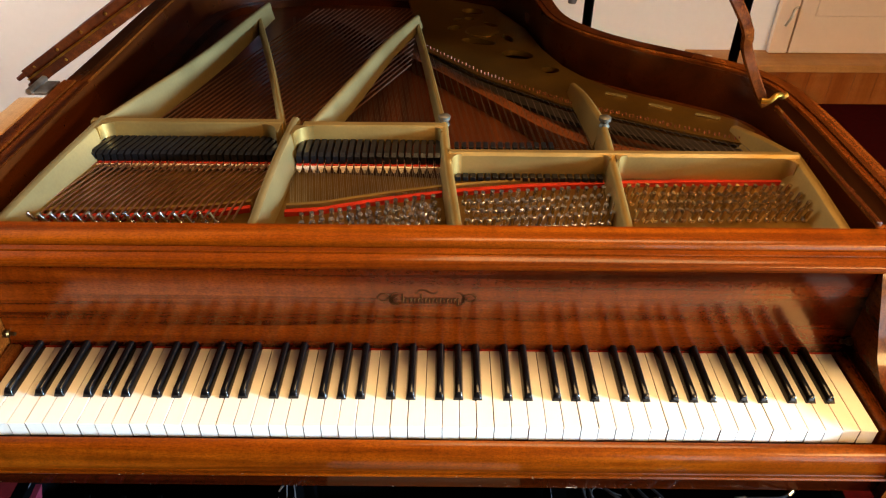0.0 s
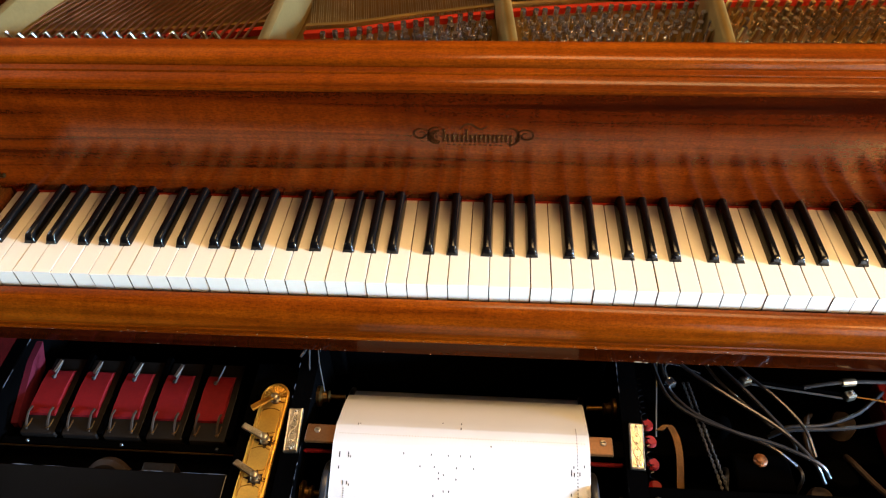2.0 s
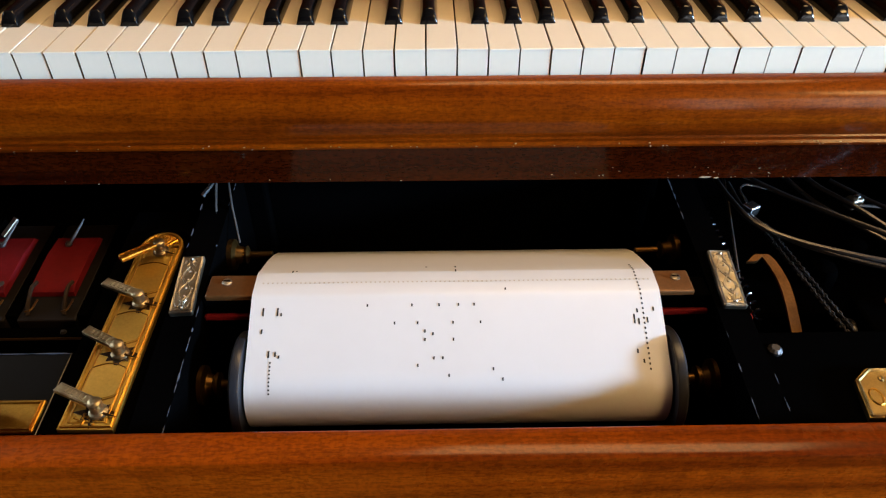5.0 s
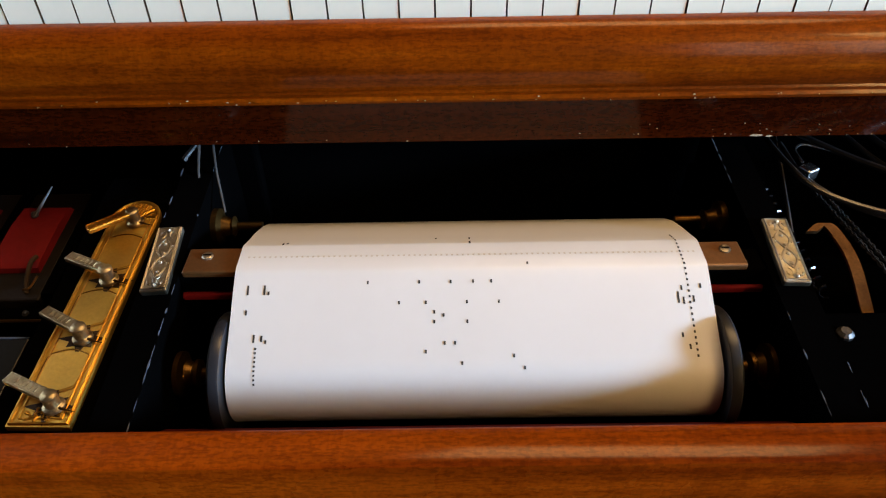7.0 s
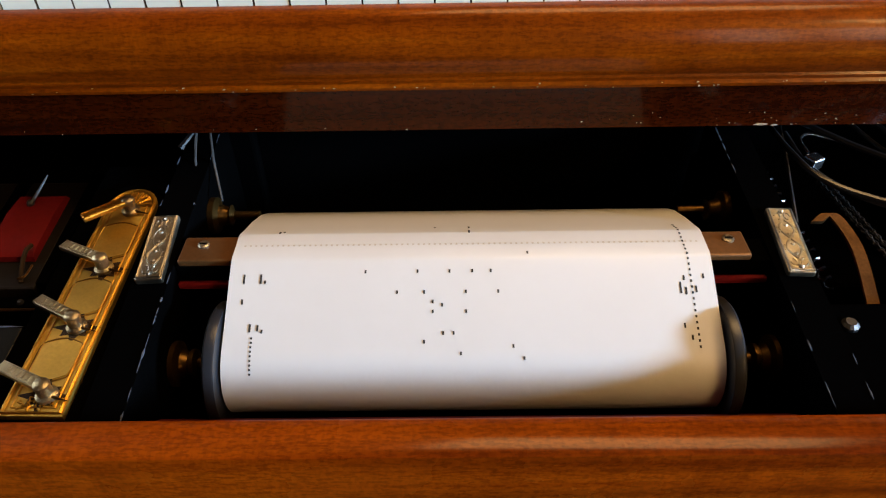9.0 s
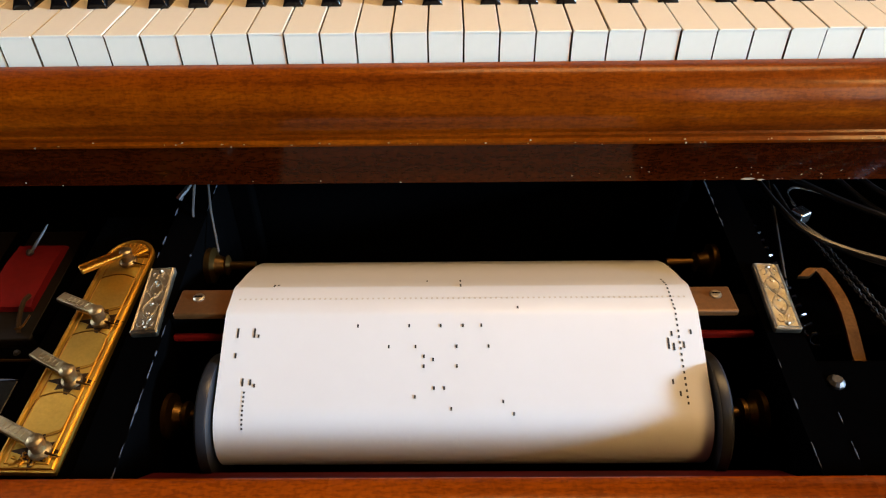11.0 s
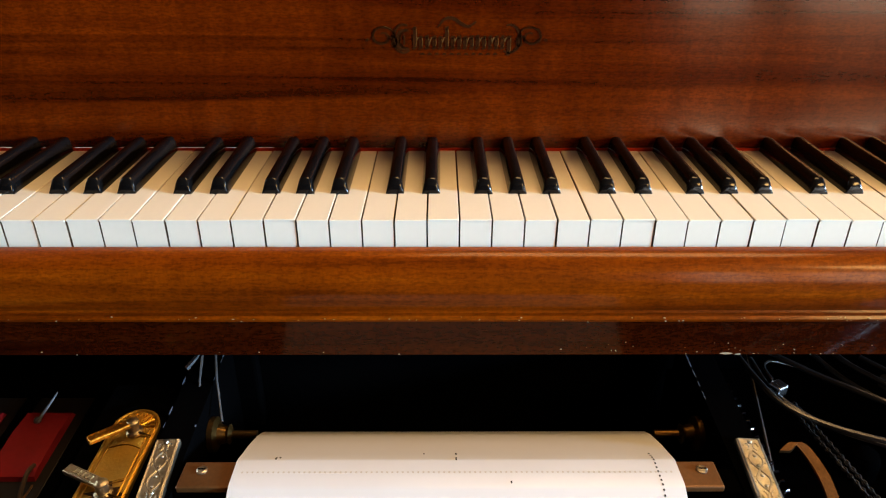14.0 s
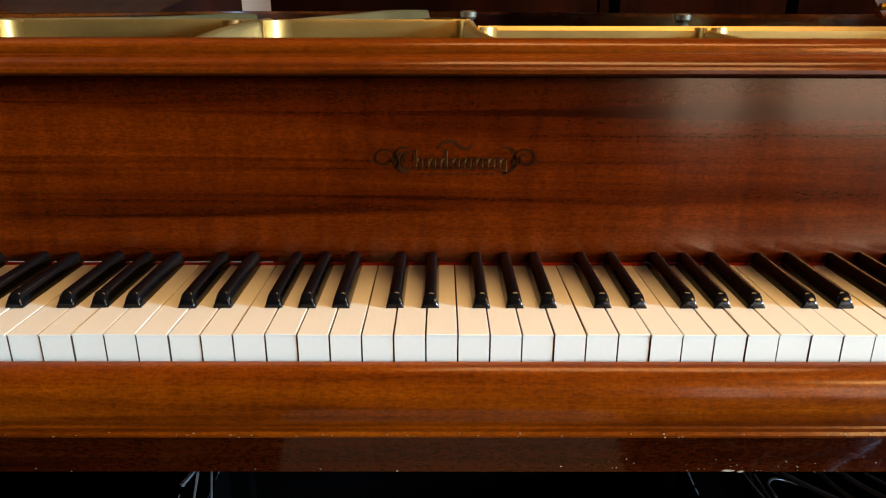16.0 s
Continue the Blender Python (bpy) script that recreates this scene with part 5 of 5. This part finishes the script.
blk = part("regulator_block", B(0.308, 0.372, -0.140, -0.094, 0.50, 0.563, 0.003), BLACK_PAINT, drawer, "black block with a brown button")
part("button", lathe([(0.0078, 0), (0.0078, 0.003), (0.0060, 0.0045), (0.0055, 0.0065), (0.002, 0.008)], (0.339, -0.104, 0.563), (0, 0, 1), 20), plain("orange_brown_button", (0.34, 0.13, 0.045), 0.4, 0.2), blk, "orange-brown round button", smooth=True)
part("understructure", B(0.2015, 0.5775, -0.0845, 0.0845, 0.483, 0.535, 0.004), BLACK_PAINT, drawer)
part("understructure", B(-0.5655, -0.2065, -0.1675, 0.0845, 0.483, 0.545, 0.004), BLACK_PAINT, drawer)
for i, (x, y, r) in enumerate(((0.43, -0.11, 0.02), (0.455, -0.04, 0.016), (0.31, -0.05, 0.012), (0.40, -0.14, 0.014), (0.35, -0.02, 0.012))):
    part("canister", lathe([(r, 0), (r, 0.028), (r * 0.8, 0.034), (r * 0.4, 0.036)], (x, y, 0.522), (0, 0, 1), 18), (BLACK_PAINT, LEATHER)[i % 2], drawer, smooth=True)


def hose(pts, r, material=None, label="black rubber hose"):
    part("hose", sweep(smooth_line(pts, 7), r * 0.60, 8), material or RUBBER, drawer, label, smooth=True)


hose([(0.224, 0.010, 0.605), (0.228, -0.020, 0.604), (0.238, -0.050, 0.602), (0.262, -0.073, 0.602), (0.306, -0.092, 0.601), (0.350, -0.104, 0.598), (0.391, -0.120, 0.590), (0.405, -0.128, 0.575)], 0.0036)
hose([(0.236, 0.010, 0.600), (0.240, -0.030, 0.597), (0.262, -0.060, 0.594), (0.300, -0.082, 0.592), (0.345, -0.100, 0.588), (0.375, -0.112, 0.570)], 0.0034)
hose([(0.238, 0.012, 0.612), (0.272, -0.020, 0.608), (0.304, -0.046, 0.606), (0.355, -0.086, 0.602), (0.386, -0.117, 0.590), (0.400, -0.132, 0.57)], 0.0038)
hose([(0.296, 0.012, 0.610), (0.306, -0.008, 0.607), (0.330, -0.040, 0.604), (0.369, -0.088, 0.590), (0.378, -0.098, 0.572)], 0.0036)
hose([(0.282, 0.012, 0.607), (0.30, -0.02, 0.60), (0.33, -0.055, 0.596), (0.352, -0.078, 0.592)], 0.0032)
hose([(0.320, 0.004, 0.606), (0.340, -0.020, 0.604), (0.363, -0.046, 0.602), (0.384, -0.080, 0.598), (0.395, -0.105, 0.58)], 0.0032)
hose([(0.355, -0.075, 0.575), (0.372, -0.073, 0.588), (0.411, -0.070, 0.590), (0.450, -0.055, 0.591), (0.475, -0.037, 0.592), (0.494, -0.020, 0.588), (0.498, -0.012, 0.570)], 0.0037)
hose([(0.352, -0.078, 0.572), (0.374, -0.076, 0.586), (0.434, -0.073, 0.590), (0.489, -0.060, 0.591), (0.525, -0.038, 0.590), (0.533, -0.030, 0.572)], 0.0040)
hose([(0.395, -0.030, 0.606), (0.425, -0.027, 0.612), (0.455, -0.024, 0.613), (0.500, -0.022, 0.613), (0.515, -0.016, 0.618)], 0.0042)
hose([(0.45, -0.08, 0.54), (0.445, -0.10, 0.56), (0.465, -0.13, 0.558), (0.49, -0.15, 0.55)], 0.006, LEATHER, "brown cloth-covered hose")
hose([(0.42, -0.03, 0.55), (0.405, -0.05, 0.565), (0.40, -0.075, 0.56), (0.41, -0.09, 0.54)], 0.006, LEATHER, "brown cloth-covered hose")
hose([(0.375, -0.135, 0.54), (0.383, -0.12, 0.56), (0.380, -0.10, 0.555), (0.372, -0.09, 0.54)], 0.0035)
hose([(0.302, -0.142, 0.53), (0.299, -0.128, 0.555), (0.303, -0.112, 0.553), (0.306, -0.10, 0.535)], 0.0035)
part("hose_band", sweep([(0.437, -0.0258, 0.6124), (0.452, -0.0243, 0.6128)], 0.0048, 10), NICKEL, drawer, "bright hose band")
part("hose_band", sweep([(0.512, -0.0185, 0.6165), (0.519, -0.0145, 0.6205)], 0.0046, 10), STEEL, drawer, "bright hose end")
rod = part("rod", sweep([(0.330, -0.019, 0.601), (0.452, -0.033, 0.598)], 0.0022, 8), BLACK_PAINT, drawer, "dark connecting rod")
part("rod", sweep([(0.332, -0.0225, 0.599), (0.44, -0.036, 0.596)], 0.0014, 8), DARK_STEEL, drawer)
for x, y, z in ((0.332, -0.020, 0.600), (0.449, -0.033, 0.597)):
    part("clamp", box(bmesh.new(), -0.006, 0.006, -0.0048, 0.0048, -0.005, 0.005, 0.0016, Matrix.Translation((x, y, z)) @ Matrix.Rotation(0.3, 4, "Z")), NICKEL, rod, "bright clamp")
    part("clamp_screw", lathe([(0.0028, 0), (0.0028, 0.003), (0.001, 0.004)], (x, y, z + 0.005), (0, 0, 1), 8), STEEL, rod)
part("rod_tail", sweep(smooth_line([(0.455, -0.034, 0.597), (0.48, -0.037, 0.596), (0.497, -0.040, 0.594), (0.503, -0.044, 0.59)], 4), 0.0012, 6), OLD_BRASS, drawer)
clip = part("wire_clip", box(bmesh.new(), -0.0055, 0.0055, -0.005, 0.005, -0.005, 0.005, 0.0014, Matrix.Translation((0.243, -0.027, 0.599)) @ Matrix.Rotation(0.5, 4, "Z")), STEEL, drawer, "bright wire clip")
part("wire", sweep(smooth_line([(0.240, -0.022, 0.604), (0.238, -0.010, 0.607), (0.246, -0.004, 0.608), (0.262, -0.008, 0.606), (0.280, -0.014, 0.603)], 5), 0.0011, 6), STEEL, clip)
part("push_rod", sweep([(0.233, 0.03, 0.612), (0.229, -0.015, 0.597), (0.225, -0.080, 0.565)], 0.0012, 6), DARK_STEEL, drawer, "thin steel push rod")
rb = part("red_valve_box", slope(B(0.495, 0.560, -0.084, 0.002, 0.535, 0.568, 0.003)), RED_PAINT, drawer, "red painted valve box")
for x in (0.497, 0.518, 0.541):
    part("groove_rail", slope(B(x, x + 0.012, -0.088, 0.0, 0.568, 0.573, 0.002)), RED_PAINT, rb)
part("pin", slope(sweep([(0.499, -0.070, 0.578), (0.552, -0.074, 0.578)], 0.0018, 6)), LEATHER, rb)
part("bracket", slope(B(0.49, 0.54, -0.115, -0.095, 0.55, 0.56, 0.002)), GREY_WOOD, drawer)

# ---- the music roll ----
roll = thing("music_roll", "white perforated paper music roll drawn over the tracker bar", "music roll", (0, -0.0035, 0.0035))
PX0, PX1 = -0.1470, 0.1400
RC, RR = Vector((-0.167, 0.553)), 0.0290
prof = [Vector(p) for p in ((-0.0405, 0.550), (-0.0420, 0.5640), (-0.0455, 0.5735), (-0.060, 0.5830), (-0.080, 0.5930), (-0.097, 0.6002), (-0.1055, 0.6042), (-0.108, 0.6048), (-0.1285, 0.6046), (-0.1315, 0.6034), (-0.142, 0.5984), (-0.160, 0.5890))]
prof += [RC + RR * Vector((math.cos(a), math.sin(a))) for a in [radians(d) for d in range(117, 250, 10)]]


def paper_mesh():
    bm = bmesh.new()
    rows = []
    n = 24
    for i, p in enumerate(prof):
        t = (prof[min(i + 1, len(prof) - 1)] - prof[max(i - 1, 0)]).normalized()
        nrm = Vector((-t.y, t.x)) * -1
        row = []
        for side in (0, 1):
            for k in range(n + 1):
                x = PX0 + (PX1 - PX0) * k / n
                wave = 0.00008 * math.sin(x * 70 + i * 0.6) * (1 if 6 < i < 14 else 0.3)
                q = p + nrm * (wave - side * 0.0005)
                row.append(bm.verts.new((x, q.x, q.y)))
        rows.append(row)
    for a, b in zip(rows, rows[1:]):
        for k in range(n):
            bm.faces.new((a[k], a[k + 1], b[k + 1], b[k]))
            m = n + 1
            bm.faces.new((a[m + k], b[m + k], b[m + k + 1], a[m + k + 1]))
        bm.faces.new((a[0], b[0], b[n + 1], a[n + 1]))
        bm.faces.new((a[n], a[2 * n + 1], b[2 * n + 1], b[n]))
    return bm


paper_sheet = part("paper", paper_mesh(), PAPER, roll, smooth=True)
LEN = [0.0]
for a, b in zip(prof, prof[1:]):
    LEN.append(LEN[-1] + (b - a).length)


def at_length(s):
    for i in range(len(prof) - 1):
        if LEN[i + 1] >= s:
            f = (s - LEN[i]) / (LEN[i + 1] - LEN[i])
            p = prof[i].lerp(prof[i + 1], f)
            t = (prof[i + 1] - prof[i]).normalized()
            return p, t
    return prof[-1], Vector((0, -1))


def perforate(paper):
    def slot(x, s, length, w=0.0011):
        bm = bmesh.new()
        p, t = at_length(s)
        nrm = Vector((t.y, -t.x))
        if nrm.y < 0:
            nrm = -nrm
        a, b = p - t * length / 2 + nrm * 0.00025, p + t * length / 2 + nrm * 0.00025
        vs = [bm.verts.new((x + d, q.x, q.y)) for q, d in ((a, -w / 2), (a, w / 2), (b, w / 2), (b, -w / 2))]
        lo = [bm.verts.new((v.co.x, v.co.y - nrm.x * 0.0005, v.co.z - nrm.y * 0.0005)) for v in vs]
        bm.faces.new(vs)
        for i in range(4):
            bm.faces.new((vs[i], lo[i], lo[(i + 1) % 4], vs[(i + 1) % 4]))
        part("perforation", bm, INK, paper)

    s0 = LEN[8]
    for i in range(26):  # dotted control track near the treble edge
        slot(0.1262, LEN[5] + i * 0.0036, 0.0015)
    for x, s, n in ((-0.138, 0.014, 0.006), (-0.128, 0.014, 0.006), (-0.1255, 0.016, 0.0022), (-0.138, 0.028, 0.0032), (-0.132, 0.044, 0.0048), (-0.1275, 0.044, 0.0036), (-0.1250, 0.046, 0.0022),
                    (0.122, 0.016, 0.0030), (0.1195, 0.022, 0.0070), (0.1225, 0.024, 0.0046), (0.1285, 0.023, 0.0040), (0.1335, 0.015, 0.0030), (0.119, 0.045, 0.003), (0.1225, 0.052, 0.003)):
        slot(x, s0 + s, n)
    for i in range(9):
        slot(-0.1305, s0 + 0.050 + i * 0.0026, 0.0012)
    for x, s in ((-0.066, 0.010), (-0.035, 0.010), (-0.016, 0.010), (-0.0025, 0.010), (0.0085, 0.010), (-0.047, 0.023), (-0.031, 0.023), (-0.0065, 0.023), (0.0125, 0.023), (-0.026, 0.029), (-0.0205, 0.031),
                 (-0.026, 0.035), (-0.0065, 0.035), (0.031, -0.002), (-0.02, 0.048), (-0.014, 0.048), (-0.031, 0.053), (0.020, 0.056), (0.026, 0.063), (-0.010, 0.060)):
        slot(x, s0 + s, 0.0021)
    slot(-0.0035, LEN[6], 0.0042), slot(-0.0035, LEN[5], 0.0028), slot(-0.122, LEN[6] - 0.001, 0.0035), slot(-0.1195, LEN[6] - 0.002, 0.002), slot(-0.025, LEN[5], 0.0015)


perforate(paper_sheet)


def tracker_marks():
    bm = bmesh.new()
    p, t = at_length(LEN[7] + 0.010)
    for k in range(84):
        x = -0.141 + k * 0.00332
        box(bm, x - 0.0006, x + 0.0006, p.x - 0.0007, p.x + 0.0007, p.y - 0.0004, p.y + 0.00018)
    return bm


part("tracker_mark", tracker_marks(), FAINT_MARK, roll, "faint row of tracker holes showing through", kind="stuff")
for s, x in ((-1, -0.1485), (1, 0.1415)):
    part("flange", lathe([(0.0375, 0), (0.0380, 0.001), (0.0380, 0.0055), (0.0365, 0.0070), (0.028, 0.0076), (0.012, 0.0080)], (x, RC.x, RC.y), (s, 0, 0), 56), GREY_DISC, roll, "dark grey spool flange", smooth=True)
part("take_up_spool", lathe([(RR - 0.0012, 0), (RR - 0.0012, 0.2865)], (-0.1468, RC.x, RC.y), (1, 0, 0), 40), PAPER, roll, smooth=True)
part("supply_spool", lathe([(0.018, 0), (0.018, 0.2865)], (-0.1468, -0.028, 0.525), (1, 0, 0), 32), PAPER, roll, smooth=True)
for s, x in ((-1, -0.1485), (1, 0.1415)):
    part("flange", lathe([(0.022, 0), (0.022, 0.004), (0.020, 0.005), (0.01, 0.006)], (x, -0.028, 0.525), (s, 0, 0), 32), GREY_DISC, roll, smooth=True)


# worn paint along the edges of the black boxes
def scuffed_edge(p, q, seed):
    g = random.Random(seed)
    p, q = Vector(p), Vector(q)
    bm = bmesh.new()
    f = 0.0
    while f < 0.97:
        d = g.uniform(0.015, 0.10)
        if g.random() < 0.4:
            w = g.uniform(0.00015, 0.0006)
            sweep([p.lerp(q, f + d * k / 4) for k in range(5)], lambda t: w * (0.25 + math.sin(math.pi * t)), 5, bm)
        f += d
    return bm


for p, q, k in (((-0.1845, -0.2375, 0.5862), (-0.1845, -0.135, 0.5980), 1), ((-0.1845, -0.085, 0.6036), (-0.1845, 0.02, 0.6122), 2), ((0.1795, -0.2375, 0.5862), (0.1795, -0.135, 0.5980), 3),
                ((0.2005, -0.2375, 0.5862), (0.2005, -0.15, 0.5963), 4), ((0.1795, -0.085, 0.6036), (0.1795, 0.02, 0.6122), 5), ((-0.2065, -0.085, 0.6036), (-0.2065, 0.02, 0.6122), 6),
                ((-0.5665, -0.237, 0.5972), (-0.5665, 0.08, 0.6130), 7), ((-0.5650, -0.168, 0.5888), (-0.2630, -0.168, 0.5888), 8)):
    part("worn_edge", scuffed_edge(p, q, k), SCUFF, drawer, "scuffed bluish paint edge", kind="stuff")
cloth = extrude_x([(-0.2375, 0.5855), (-0.2375, 0.570), (-0.205, 0.545), (-0.203, 0.547)], -0.1835, 0.1785)
part("dust_cloth", cloth, plain("dark_wine_cloth", (0.060, 0.0028, 0.005), 0.8, 0, 0, 0.5, 90, 0.4, 0.1), drawer, "dark red cloth strip")
